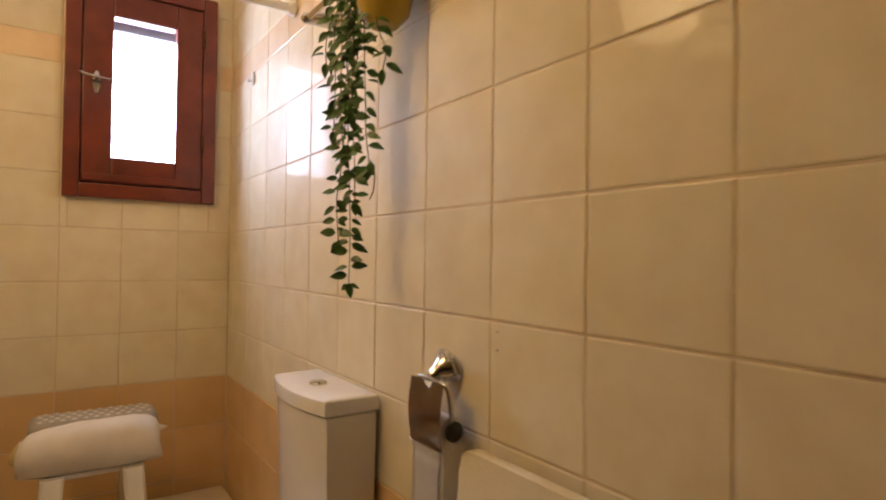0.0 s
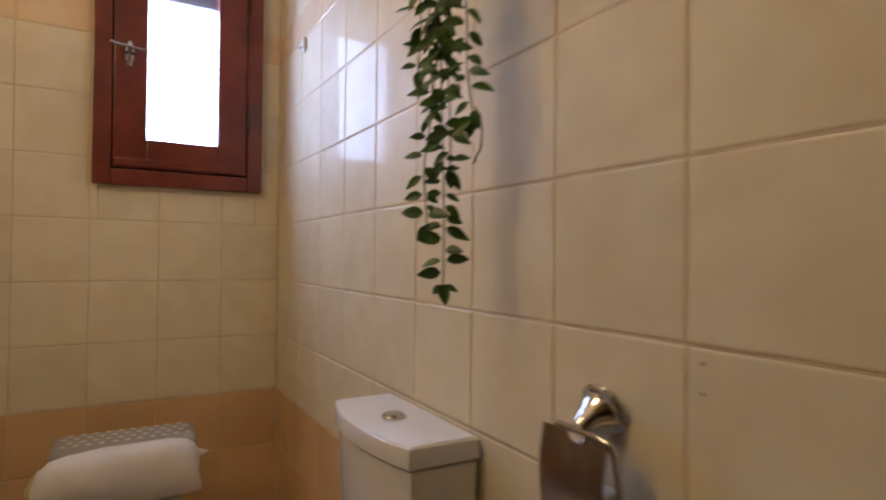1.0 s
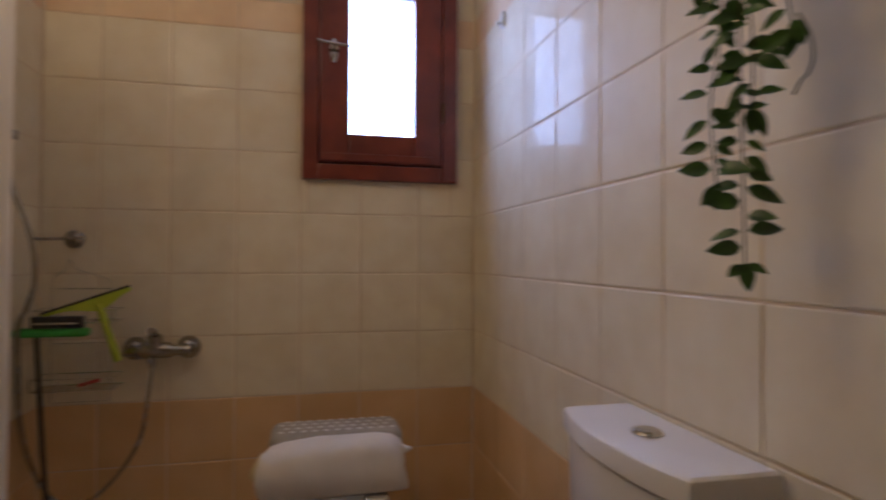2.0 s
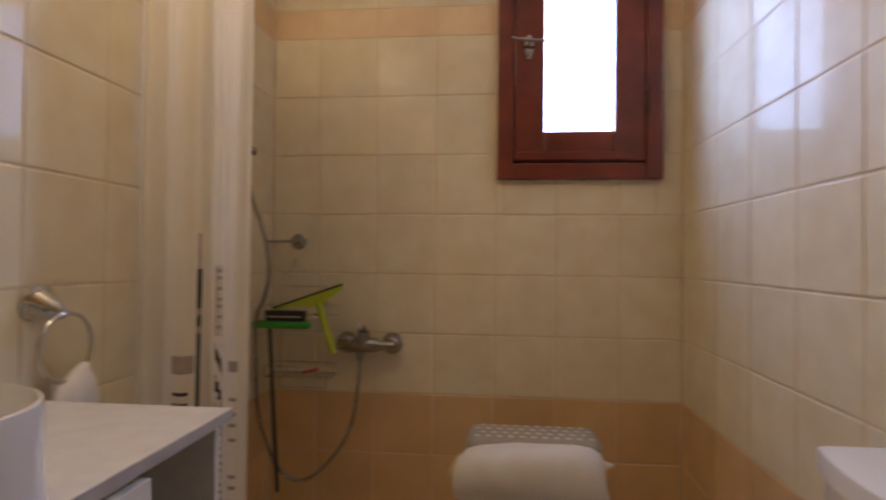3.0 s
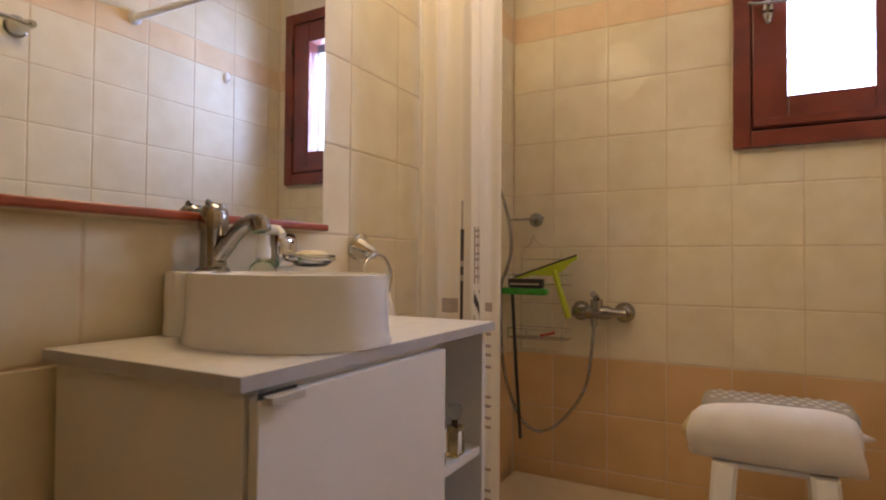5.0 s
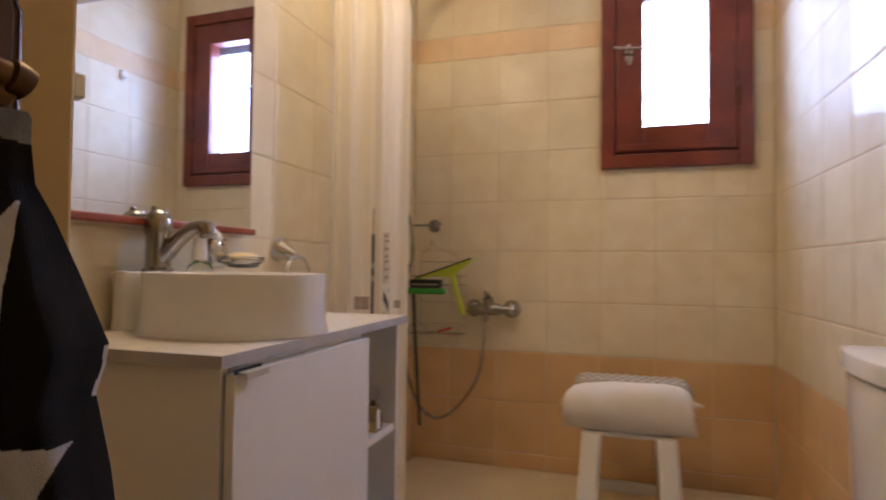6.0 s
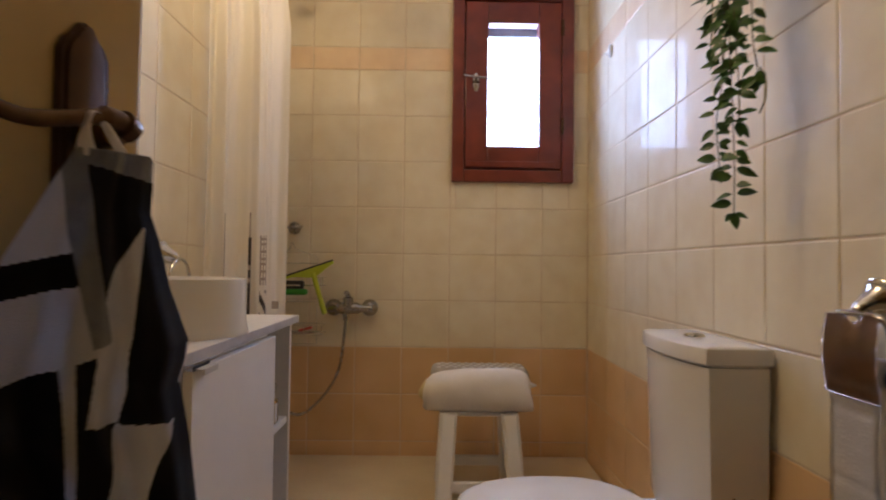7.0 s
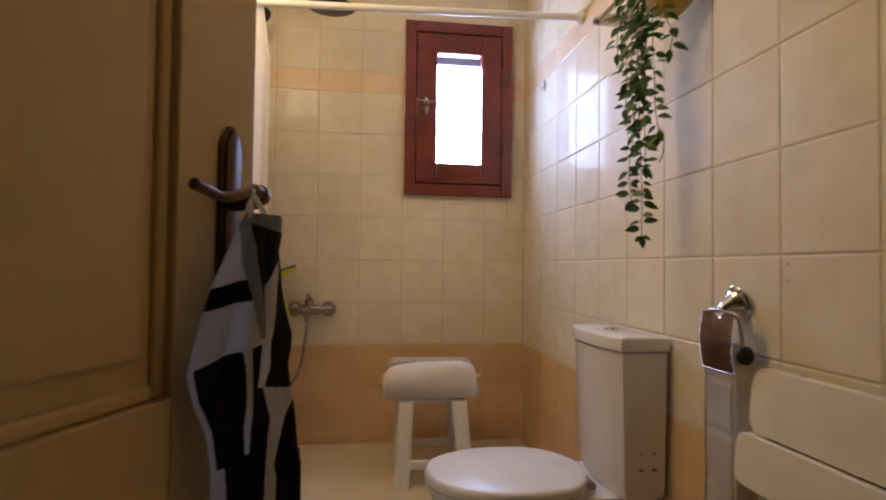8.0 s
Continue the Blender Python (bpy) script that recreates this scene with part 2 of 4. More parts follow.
# ---- room shell ----
WX0, WX1, WZ0, WZ1 = 0.027, 0.552, 1.314, 2.156    # outside of the window's frame
HX0, HX1, HZ0, HZ1 = 0.055, 0.525, 1.342, 2.128    # hole in the wall
bm = bmesh.new()
yb0, yb1 = YB + 0.004, YB + 0.20
add_box(bm, XL - 0.15, HX0, yb0, yb1, 0, ZC)
add_box(bm, HX1, XR + 0.15, yb0, yb1, 0, ZC)
add_box(bm, HX0, HX1, yb0, yb1, 0, HZ0)
add_box(bm, HX0, HX1, yb0, yb1, HZ1, ZC)
wall_back = setting("wall_back", bm, GROUT, "tiled wall with a small wooden window", "wall")
wall_right = setting("wall_right", box(XR + 0.004, XR + 0.15, YF, yb0, 0, ZC), GROUT, "wall of cream tiles over orange ones", "wall")
wall_left = setting("wall_left", box(XL - 0.15, XL - 0.004, YF, yb0, 0, ZC), GROUT, "wall of cream tiles behind the mirror", "wall")
DX0, DX1 = -0.56, 0.20                             # doorway
# unseen from inside; its ochre shapes the light bounced into the room
bm = bmesh.new()
add_box(bm, -1.4, DX0, YF - 0.12, YF, 0, ZC)
add_box(bm, DX1, 1.4, YF - 0.12, YF, 0, ZC)
add_box(bm, DX0, DX1, YF - 0.12, YF, 2.08, ZC)
setting("wall_front", bm, OCHRE, "unseen front wall with the doorway, ochre to dim and warm the bounced light", "wall")
bm = box(XL - 0.15, XR + 0.15, YF, YB + 0.2, -0.1, 0)
add_box(bm, -1.5, 1.5, -2.1, YF, -0.1, 0)
setting("floor", bm, FLOORM, "beige tiled floor", "floor")
bm = box(XL - 0.15, XR + 0.15, YF, YB + 0.2, ZC, ZC + 0.1)
add_box(bm, -1.5, 1.5, -2.1, YF, ZC, ZC + 0.1)
setting("ceiling", bm, PLASTER, "plain white ceiling", "ceiling")
# unseen walls added behind the doorway, ochre to keep the bounce dim
setting("wall_hall", box(-1.5, 1.5, -2.1, -2.0, 0, ZC), OCHRE, "unseen hall wall, ochre to dim and warm the bounced light", "wall")
setting("wall_hall_side", box(-1.5, -1.4, -2.0, YF, 0, ZC), OCHRE, "unseen hall side wall, ochre to dim and warm the bounced light", "wall")
setting("wall_hall_end", box(1.4, 1.5, -2.0, YF, 0, ZC), OCHRE, "unseen hall end wall, ochre to dim and warm the bounced light", "wall")

# door jambs
bm = bmesh.new()
add_box(bm, DX0, DX0 + 0.03, YF - 0.13, YF + 0.01, 0, 2.05, 0.004)
add_box(bm, DX1 - 0.03, DX1, YF - 0.13, YF + 0.01, 0, 2.05, 0.004)
add_box(bm, DX0, DX1, YF - 0.13, YF + 0.01, 2.05, 2.08, 0.004)
setting("trim", bm, DOORPAINT, "painted door frame", "door frame")

# shower tray platform
bm = box(XL + 0.008, XR - 0.008, 1.50, YB - 0.006, 0, TRAY, 0.012, 3)
setting("shower_tray", bm, TRAYM, "ivory shower floor raised above the room's floor", "shower tray")

# ---- window ----
window = thing("window_1", (0.29, 2.36, WZ0), "small closed casement window in red-brown stained wood", "window", "", "structure")
bm = bmesh.new()
add_frame(bm, WX0, WX1, WZ0, WZ1, 0.052, 2.350, 2.50)
part("window_frame", bm, MAHOGANY, window)
SX0, SX1, SZ0, SZ1 = 0.083, 0.499, 1.372, 2.100
bm = bmesh.new()
gx0, gx1, gz0, gz1 = 0.181, 0.401, 1.470, 2.005
add_box(bm, SX0, gx0, 2.357, 2.42, SZ0, SZ1, 0.004)
add_box(bm, gx1, SX1, 2.357, 2.42, SZ0, SZ1, 0.004)
add_box(bm, gx0, gx1, 2.358, 2.42, SZ0, gz0, 0.004)
add_box(bm, gx0, gx1, 2.358, 2.42, gz1, SZ1, 0.004)
sash = part("sash", bm, MAHOGANY, window)
bm = bmesh.new()
add_frame(bm, SX0 - 0.025, SX1 + 0.025, SZ0 - 0.025, SZ1 + 0.025, 0.055, 2.425, 2.448, 0.002)
part("stop", bm, MAHOGANY, window)
part("drip_rail", box(SX0 + 0.004, SX1 - 0.03, 2.349, 2.357, SZ0 + 0.004, SZ0 + 0.030, 0.003), MAHOGANY, window)
pane = part("pane", box(gx0 - 0.008, gx1 + 0.008, 2.398, 2.402, gz0 - 0.008, gz1 + 0.008), GLASS, sash, "clear pane, white with daylight")
pane.visible_shadow = False
for z in (1.52, 1.95):
    part("hinge", lathe([(0.0, 0), (0.006, 0.001), (0.006, 0.07), (0.0, 0.071)], Matrix.Translation((SX1 + 0.003, 2.349, z)), 12), BRASS, window, "small brass barrel hinge")
bm = lathe([(0, 0), (0.014, 0), (0.016, 0.004), (0.014, 0.008), (0, 0.008)], axis_pose((0.128, 2.357, 1.744), (0, -1, 0)) @ Matrix.Diagonal((1, 2.6, 1, 1)), 20)
part("handle_plate", bm, CHROME, sash)
bm = tube(spline([(0.128, 2.352, 1.752), (0.128, 2.325, 1.754), (0.120, 2.315, 1.755), (0.098, 2.313, 1.756), (0.072, 2.312, 1.761)]), 0.0055, 10)
add_tube(bm, [(0.120, 2.315, 1.755), (0.150, 2.316, 1.752), (0.180, 2.317, 1.750)], 0.005, 10)
part("handle", bm, CHROME, sash, "chrome window handle")
bm = box(HX0, HX1, 2.462, 2.474, 1.984, 2.125, 0.003)
add_box(bm, HX0, HX1, 2.455, 2.462, 1.984, 1.996, 0.002)
tagged(part("roller_shutter", bm, SHUTTER), "grey roller shutter rolled up outside the window", "shutter")
backdrop = tagged(part("backdrop", box(-2.2, 2.8, 3.9, 3.95, -0.3, 4.0), DAYGLOW), "overexposed white daylight outside the window", "backdrop", "", "structure")

# ---- shower curtain and rod ----
rod = thing("curtain_rod", (0, 1.62, 1.88), "white shower curtain rod from wall to wall", "curtain rod")
part("bar", tube([(XL + 0.005, 1.62, 1.848), (0, 1.62, 1.866), (XR - 0.005, 1.62, 1.884)], 0.0125, 16), PLASTIC, rod)
part("flange", lathe([(0, 0), (0.026, 0), (0.026, 0.008), (0.016, 0.022), (0, 0.022)], axis_pose((XR - 0.002, 1.62, 1.885), (-1, 0, 0)), 20), PLASTIC, rod)
part("flange", lathe([(0, 0), (0.026, 0), (0.026, 0.008), (0.016, 0.022), (0, 0.022)], axis_pose((XL + 0.002, 1.62, 1.847), (1, 0, 0)), 20), PLASTIC, rod)


FOLDS = [(0.0, 0.0), (0.10, -0.016), (0.20, 0.022), (0.30, -0.012), (0.44, -0.024), (0.55, -0.004), (0.62, 0.026), (0.70, 0.020), (0.80, -0.008), (0.90, -0.018), (1.0, -0.004)]


def ease(table, t):
    """Smooth steps between the pairs of a table."""
    for (a, va), (b, vb) in zip(table, table[1:]):
        if t <= b:
            k = min(1, max(0, (t - a) / (b - a)))
            return va + (vb - va) * k * k * (3 - 2 * k)
    return table[-1][1]


def curtain_point(u, w, z):
    """u along the hem 0..1; w 0 at the rod to 1 at the bottom."""
    spread = 0.90 + 0.10 * min(1, w * 9)
    drift = 0.012 * math.sin(4 * w + 1) * math.sin(math.pi * u)
    x = -0.729 + 0.249 * u * spread + 0.003 * math.sin(5 * w + 3 * u) * (1 - u)
    y = 1.640 + ease(FOLDS, min(1, max(0, u + drift))) * (0.55 + 0.45 * min(1, w * 3)) + 0.0014 * math.sin(2 * math.pi * 7 * u + 5 * w)
    return Vector((x, y, z))


def curtain_print(u, z):
    """0 plain, 1 dark, 2 taupe."""
    if z > 1.105:
        return 0
    if abs(u - 0.225) < 0.008:
        return 2 if z > 0.80 else 0
    if abs(u - 0.555) < (0.006 if z > 1.03 else 0.014):
        return 2 if z > 1.03 or 0.895 < z < 0.905 or 0.93 < z < 0.945 else 1
    if 0.650 < u < 0.755 and 0.885 < z < 1.035:
        k = (z * 100) % 1.2
        return 2 if k < 0.42 or u < 0.668 or u > 0.737 or abs(u - 0.70) < 0.008 else 0
    if 0.650 < u < 0.755 and z < 0.872:
        k = math.sin(z * 410) + math.sin(z * 97 + 40 * u)
        return 1 if k > 0.35 else 2 if k > 0.05 else 0
    if 0.36 < u < 0.53 and 0.808 < z < 0.846:
        return 2
    if 0.37 < u < 0.50 and 0.790 < z < 0.797:
        return 2
    if 0.37 < u < 0.50 and z < 0.775:
        return 1 if math.sin(z * 330) > 0.55 else 0
    if 0.84 < u < 0.93 and 0.815 < z < 0.842:
        return 2
    if 0.85 < u < 0.92 and z < 0.80:
        return 2 if (z * 100) % 2.6 < 0.7 and math.sin(z * 37) > -0.4 else 0
    return 0


curtain = thing("shower_curtain", (-0.56, 1.5, 0.2), "white shower curtain drawn aside with dark and taupe printed blocks", "curtain")
NU, NV = 140, 220
bm = bmesh.new()
rows = [[bm.verts.new(curtain_point(i / NU, j / NV, 1.850 - 1.66 * j / NV)) for i in range(NU + 1)] for j in range(NV + 1)]
for j in range(NV):
    for i in range(NU):
        f = bm.faces.new((rows[j][i], rows[j][i + 1], rows[j + 1][i + 1], rows[j + 1][i]))
        f.material_index = curtain_print((i + 0.5) / NU, 1.850 - 1.66 * (j + 0.5) / NV)
part("cloth", bm, [CURTAIN, PRINTDARK, PRINTTAUPE], curtain, smooth=80)
for k in range(6):
    bm = bmesh.new()
    x = -0.715 + 0.034 * k
    add_tube(bm, [(x, 1.62 + 0.02 * math.cos(a), 1.854 + 0.02 * math.sin(a)) for a in (2 * math.pi * q / 18 for q in range(19))], 0.0022, 6)
    part("ring", bm, PLASTIC, curtain)

# ---- vanity ----
vanity = thing("vanity_cabinet", (-0.55, 1.02, 0), "white laminate vanity cabinet with one door and an open shelf side", "cabinet")
VX, VY0, VY1, VS = -0.381, 0.720, 1.324, 1.112
for y0, y1 in ((VY0, VY0 + 0.016), (VY1 - 0.014, VY1), (VS, VS + 0.016)):
    part("side_panel", box(XL + 0.012, VX, y0, y1, 0.08, 0.806, 0.001), LAMINATE, vanity)
part("back_panel", box(XL + 0.012, XL + 0.022, VY0 + 0.016, VY1 - 0.014, 0.08, 0.806), LAMINATE, vanity)
part("bottom_panel", box(XL + 0.022, VX, VY0 + 0.016, VS, 0.08, 0.096), LAMINATE, vanity)
for z in (0.096, 0.335, 0.570):
    part("shelf", box(XL + 0.022, VX - 0.004, VS + 0.016, VY1 - 0.014, z, z + 0.015, 0.001), LAMINATE, vanity)
vdoor = part("door", box(VX + 0.004, VX + 0.018, VY0 + 0.004, VS + 0.014, 0.085, 0.798, 0.0012), LAMINATE, vanity)
part("carcass_rail", box(VX - 0.06, VX + 0.002, VY0 + 0.016, VS, 0.784, 0.8055), LAMINATE, vanity)
# solid dark sheet over the opening, painting the shade in it
part("finger_gap_shade", box(VX + 0.0185, VX + 0.0195, 0.706 + 0.016, 0.778, 0.7975, 0.8045), GAPSHADE, vdoor, "dark strip painted as the shade in the finger gap above the handle")
bm = bmesh.new()
add_box(bm, VX + 0.016, VX + 0.032, 0.729, 0.778, 0.7985, 0.8005, 0.0006)
add_box(bm, VX + 0.030, VX + 0.0325, 0.729, 0.778, 0.7915, 0.8005, 0.0008)
part("handle", bm, mat("satin_aluminium", (0.60, 0.59, 0.57), (0.54, 0.53, 0.51), 0.34, 0.55, scale=40, bump=0.03), vdoor, "satin metal lip handle")
part("plinth", box(XL + 0.03, VX - 0.03, VY0 + 0.02, VY1 - 0.02, 0, 0.08), LAMINATE, vanity)
worktop = thing("worktop", (-0.55, 1.02, 0.807), "white speckled worktop with a grey edge on the vanity", "worktop")
part("slab", box(XL + 0.009, -0.3675, 0.705, 1.335, 0.807, 0.824, 0.0015), COUNTER, worktop)
part("front_edge", box(-0.3675, -0.366, 0.705, 1.335, 0.8075, 0.8235), EDGE, worktop, "grey edge band")
part("end_edge", box(XL + 0.009, -0.366, 0.7035, 0.705, 0.8075, 0.8235), EDGE, worktop, "grey edge band")

# ---- basin ----
BCX, BCY, BA, BB = -0.520, 0.928, 0.154, 0.125


def oval_ring(a, b, z, seg=64, cx=BCX, cy=BCY, power=2.1):
    out = []
    for i in range(seg):
        t = 2 * math.pi * i / seg
        c, s = math.cos(t), math.sin(t)
        out.append(Vector((cx + a * math.copysign(abs(c) ** (2 / power), c), cy + b * math.copysign(abs(s) ** (2 / power), s), z)))
    return out


basin = thing("wash_basin", (BCX, BCY, 0.824), "white oval ceramic vessel basin on the worktop", "basin")
prof = [(1.03, 0.8245), (1.032, 0.828), (1.018, 0.836), (1.006, 0.846), (1.0, 0.87), (1.0, 0.915), (0.992, 0.921), (0.97, 0.922), (0.955, 0.918), (0.93, 0.895), (0.86, 0.865), (0.70, 0.848), (0.40, 0.842), (0.12, 0.839)]
part("bowl", add_rings(bmesh.new(), [oval_ring(BA * s, BB * s, z) for s, z in prof]), CERAMIC, basin, smooth=60)
bm = bmesh.new()
LCX = -0.701
add_rings(bm, [oval_ring(0.027 * s, 0.078 * s, z, 48, LCX, 0.940, 3.0) for s, z in [(1.02, 0.8245), (1.02, 0.835), (1.0, 0.845), (1.0, 0.913), (0.97, 0.9205), (0.90, 0.9215), (0.0, 0.9215)]])
part("tap_ledge", bm, CERAMIC, basin)
# the bowl isn't pierced; a black disc paints the hole's dark inside
part("overflow", lathe([(0, 0), (0.013, 0), (0.013, 0.004), (0.010, 0.004), (0.009, 0.001), (0, 0.001)], axis_pose((-0.643, 0.936, 0.880), (1, 0, 0.55)), 20), BLACKP, basin, "black disc painted as the shade in the overflow hole")
part("drain", lathe([(0, 0), (0.022, 0), (0.022, 0.003), (0.016, 0.004), (0, 0.003)], Matrix.Translation((BCX, BCY, 0.840)), 24), CHROME, basin)

# ---- mixer tap on the basin ----
# chrome darkened in its colour to imitate a reflection of dark surroundings
TAPCHROME = mat("chrome_with_dark_reflection", (0.38, 0.36, 0.335), (0.26, 0.245, 0.23), 0.17, 1.0, scale=25, bump=0.02, rvar=0.12)
tap = thing("basin_tap", (-0.690, 0.937, 0.921), "chrome single-lever mixer tap on the basin", "tap")
TX, TY = -0.690, 0.935
part("base", lathe([(0, 0.9215), (0.026, 0.9215), (0.027, 0.925), (0.022, 0.929), (0.021, 0.93), (0.0205, 0.985), (0.0225, 0.990), (0.0225, 0.994), (0, 0.994)], Matrix.Translation((TX, TY, 0)), 28), TAPCHROME, tap)
part("cap", lathe([(0, 0.992), (0.0235, 0.992), (0.0240, 1.004), (0.021, 1.022), (0.013, 1.031), (0, 1.033)], Matrix.Translation((TX, TY, 0)), 28), TAPCHROME, tap)
bm = tube(spline([(TX, TY, 1.026), (TX - 0.002, TY - 0.007, 1.032), (TX - 0.003, TY - 0.012, 1.034)]), 0.0050, 10)
part("lever", bm, TAPCHROME, tap)
bm = tube(spline([(TX + 0.010, TY, 0.945), (TX + 0.040, TY + 0.002, 0.975), (TX + 0.075, TY + 0.003, 0.999), (TX + 0.100, TY + 0.004, 1.000)], 6), [0.014] * 6 + [0.0125] * 6 + [0.0115] * 7, 14)
add_lathe(bm, [(0, 0), (0.0135, 0), (0.0145, 0.004), (0.0145, 0.022), (0, 0.023)], axis_pose((TX + 0.097, TY + 0.004, 1.006), (0.35, 0, -1)), 20)
part("spout", bm, TAPCHROME, tap)

# ---- mirror ----
MIRROR_TURN = -0.7
mirror = thing("mirror", (-0.73, 0.98, 1.0), "large frameless wall mirror on a red wooden ledge", "mirror")
tilt = Matrix.Translation((XL + 0.012, 0.64, 1.018)) @ Matrix.Rotation(radians(MIRROR_TURN), 4, "Z") @ Matrix.Translation((-XL - 0.012, -0.64, -1.018))
part("glass", box(XL + 0.012, XL + 0.017, 0.64, 1.228, 1.018, 1.90, m=tilt), MIRROR, mirror)
part("ledge", box(XL + 0.009, XL + 0.034, 0.64, 1.238, 1.003, 1.017, 0.004, 3), LEDGE, mirror, "orange-red varnished wooden ledge")
lamp = thing("mirror_lamp", (-0.70, 1.13, 2.07), "lit warm wall lamp above the mirror", "lamp")
part("back_plate", box(XL + 0.009, XL + 0.03, 0.91, 1.35, 2.06, 2.13, 0.006), CHROME, lamp)
part("diffuser", box(XL + 0.03, XL + 0.085, 0.93, 1.33, 2.065, 2.125, 0.012, 3), LAMPGLOW, lamp, "glowing opal glass")

# ---- toilet ----
toilet = thing("toilet", (0.33, 1.188, 0), "white ceramic toilet with a tall cistern and closed lid", "toilet")
TCY = 1.185


def tank_ring(x0, x1, hy, bulge, z, n=18):
    """A flat-backed outline with a bowed front."""
    pts = [Vector((x1, TCY + hy, z)), Vector((x1, TCY - hy, z))]
    for i in range(n + 1):
        t = -1 + 2 * i / n
        pts.append(Vector((x0 - bulge * (1 - abs(t) ** 2.2), TCY + hy * t * 0.985, z)))
    return pts


bm = add_rings(bmesh.new(), [tank_ring(0.510, 0.609, 0.150, 0.022, 0.392), tank_ring(0.503, 0.610, 0.158, 0.023, 0.42), tank_ring(0.494, 0.611, 0.166, 0.025, 0.758), tank_ring(0.501, 0.608, 0.159, 0.023, 0.7585), tank_ring(0.501, 0.608, 0.159, 0.023, 0.7635)])
tank = part("cistern", bm, CERAMIC, toilet, smooth=35)
bm = add_rings(bmesh.new(), [tank_ring(0.490, 0.613, 0.169, 0.026, 0.7630), tank_ring(0.487, 0.615, 0.171, 0.026, 0.7655), tank_ring(0.487, 0.615, 0.171, 0.026, 0.789), tank_ring(0.489, 0.614, 0.170, 0.026, 0.7950), tank_ring(0.495, 0.610, 0.165, 0.025, 0.7985), tank_ring(0.54, 0.58, 0.10, 0.01, 0.8000)])
part("lid", bm, CERAMIC, tank, "domed ceramic cistern lid", smooth=32)
bm = lathe([(0, 0), (0.022, 0), (0.0225, 0.003), (0.020, 0.006), (0.018, 0.005), (0.017, 0.008), (0, 0.0095)], Matrix.Translation((0.538, 1.180, 0.7990)), 28)
part("flush_button", bm, CHROME, tank, "round chrome flush button")
for dx, dz, w, h in ((0, 0, 0.010, 0.007), (0.034, 0, 0.011, 0.007), (0.002, 0.045, 0.004, 0.004), (0.036, 0.042, 0.006, 0.005)):
    part("screw_cover", box(0.540 + dx, 0.540 + dx + w, TCY - 0.1625, TCY - 0.1575, 0.462 + dz, 0.462 + dz + h, 0.001), mat("brown_grey_cover", (0.20, 0.15, 0.11), None, 0.5), tank, "small brown screw cover")


def seat_ring(s, z, n=56, cx=0.235, a=0.217, b=0.183):
    out = []
    for i in range(n):
        t = 2 * math.pi * i / n
        c, sn = math.cos(t), math.sin(t)
        x = cx + a * s * (c if c < 0 else math.copysign(abs(c) ** 0.55, c))
        w = 1 if c < 0 else 1 - 0.22 * c ** 2
        out.append(Vector((x, TCY + b * s * w * math.copysign(abs(sn) ** 0.9, sn), z)))
    return out


part("seat_lid", add_rings(bmesh.new(), [seat_ring(0.97, 0.404), seat_ring(1.0, 0.407), seat_ring(1.0, 0.419), seat_ring(0.985, 0.426), seat_ring(0.94, 0.4295), seat_ring(0.5, 0.432), seat_ring(0.02, 0.4325)]), PLASTIC, toilet, "closed white plastic lid", smooth=50)
part("seat", add_rings(bmesh.new(), [seat_ring(0.95, 0.386), seat_ring(0.985, 0.388), seat_ring(0.985, 0.400), seat_ring(0.96, 0.403)]), PLASTIC, toilet, smooth=50)
bm = add_rings(bmesh.new(), [seat_ring(0.56, 0.0, cx=0.30), seat_ring(0.56, 0.02, cx=0.30), seat_ring(0.50, 0.06, cx=0.31), seat_ring(0.52, 0.16, cx=0.30), seat_ring(0.72, 0.27, cx=0.262), seat_ring(0.92, 0.35, cx=0.24), seat_ring(0.96, 0.375, cx=0.237), seat_ring(0.95, 0.385, cx=0.237)])
part("bowl", bm, CERAMIC, toilet, smooth=50)
part("cistern_base", add_rings(bmesh.new(), [tank_ring(0.42, 0.596, 0.10, 0.03, 0.30), tank_ring(0.41, 0.599, 0.135, 0.03, 0.36), tank_ring(0.41, 0.599, 0.140, 0.03, 0.391)]), CERAMIC, toilet)
for s in (-1, 1):
    part("seat_hinge", lathe([(0, 0), (0.012, 0), (0.012, 0.05), (0, 0.05)], axis_pose((0.437, TCY + s * 0.085 - 0.025, 0.412), (0, 1, 0)), 16), CHROME, toilet)

# ---- paper holder and roll ----
holder = thing("toilet_paper_holder", (0.60, 0.745, 0.90), "chrome toilet paper holder with a lid on the tiled wall", "paper holder")
part("rosette", lathe([(0, 0), (0.034, 0), (0.035, 0.004), (0.032, 0.008), (0.029, 0.009), (0.029, 0.012), (0.025, 0.016), (0.018, 0.032), (0.012, 0.046), (0.009, 0.050), (0, 0.051)], axis_pose((XR - 0.001, 0.745, 0.907), (-1, 0, -0.42)), 32), CHROME, holder)
bm = tube([(0.5745, 0.782, 0.886), (0.5745, 0.712, 0.886)], 0.0048, 12)
add_tube(bm, spline([(0.5745, 0.712, 0.886), (0.5755, 0.698, 0.881), (0.578, 0.692, 0.868), (0.582, 0.690, 0.838), (0.585, 0.690, 0.806)]), 0.0046, 12)
add_tube(bm, [(0.586, 0.694, 0.804), (0.586, 0.80, 0.804)], 0.0055, 12)
part("arm", bm, CHROME, holder)
part("end_knob", lathe([(0, 0), (0.013, 0.002), (0.018, 0.008), (0.018, 0.013), (0.012, 0.019), (0, 0.021)], axis_pose((0.586, 0.697, 0.804), (0, -1, 0)), 24), BLACKP, holder, "dark glossy end knob")
bm = bmesh.new()
n, ys = 24, [0.802 - 0.108 * k / 20 for k in range(21)]
rows = []
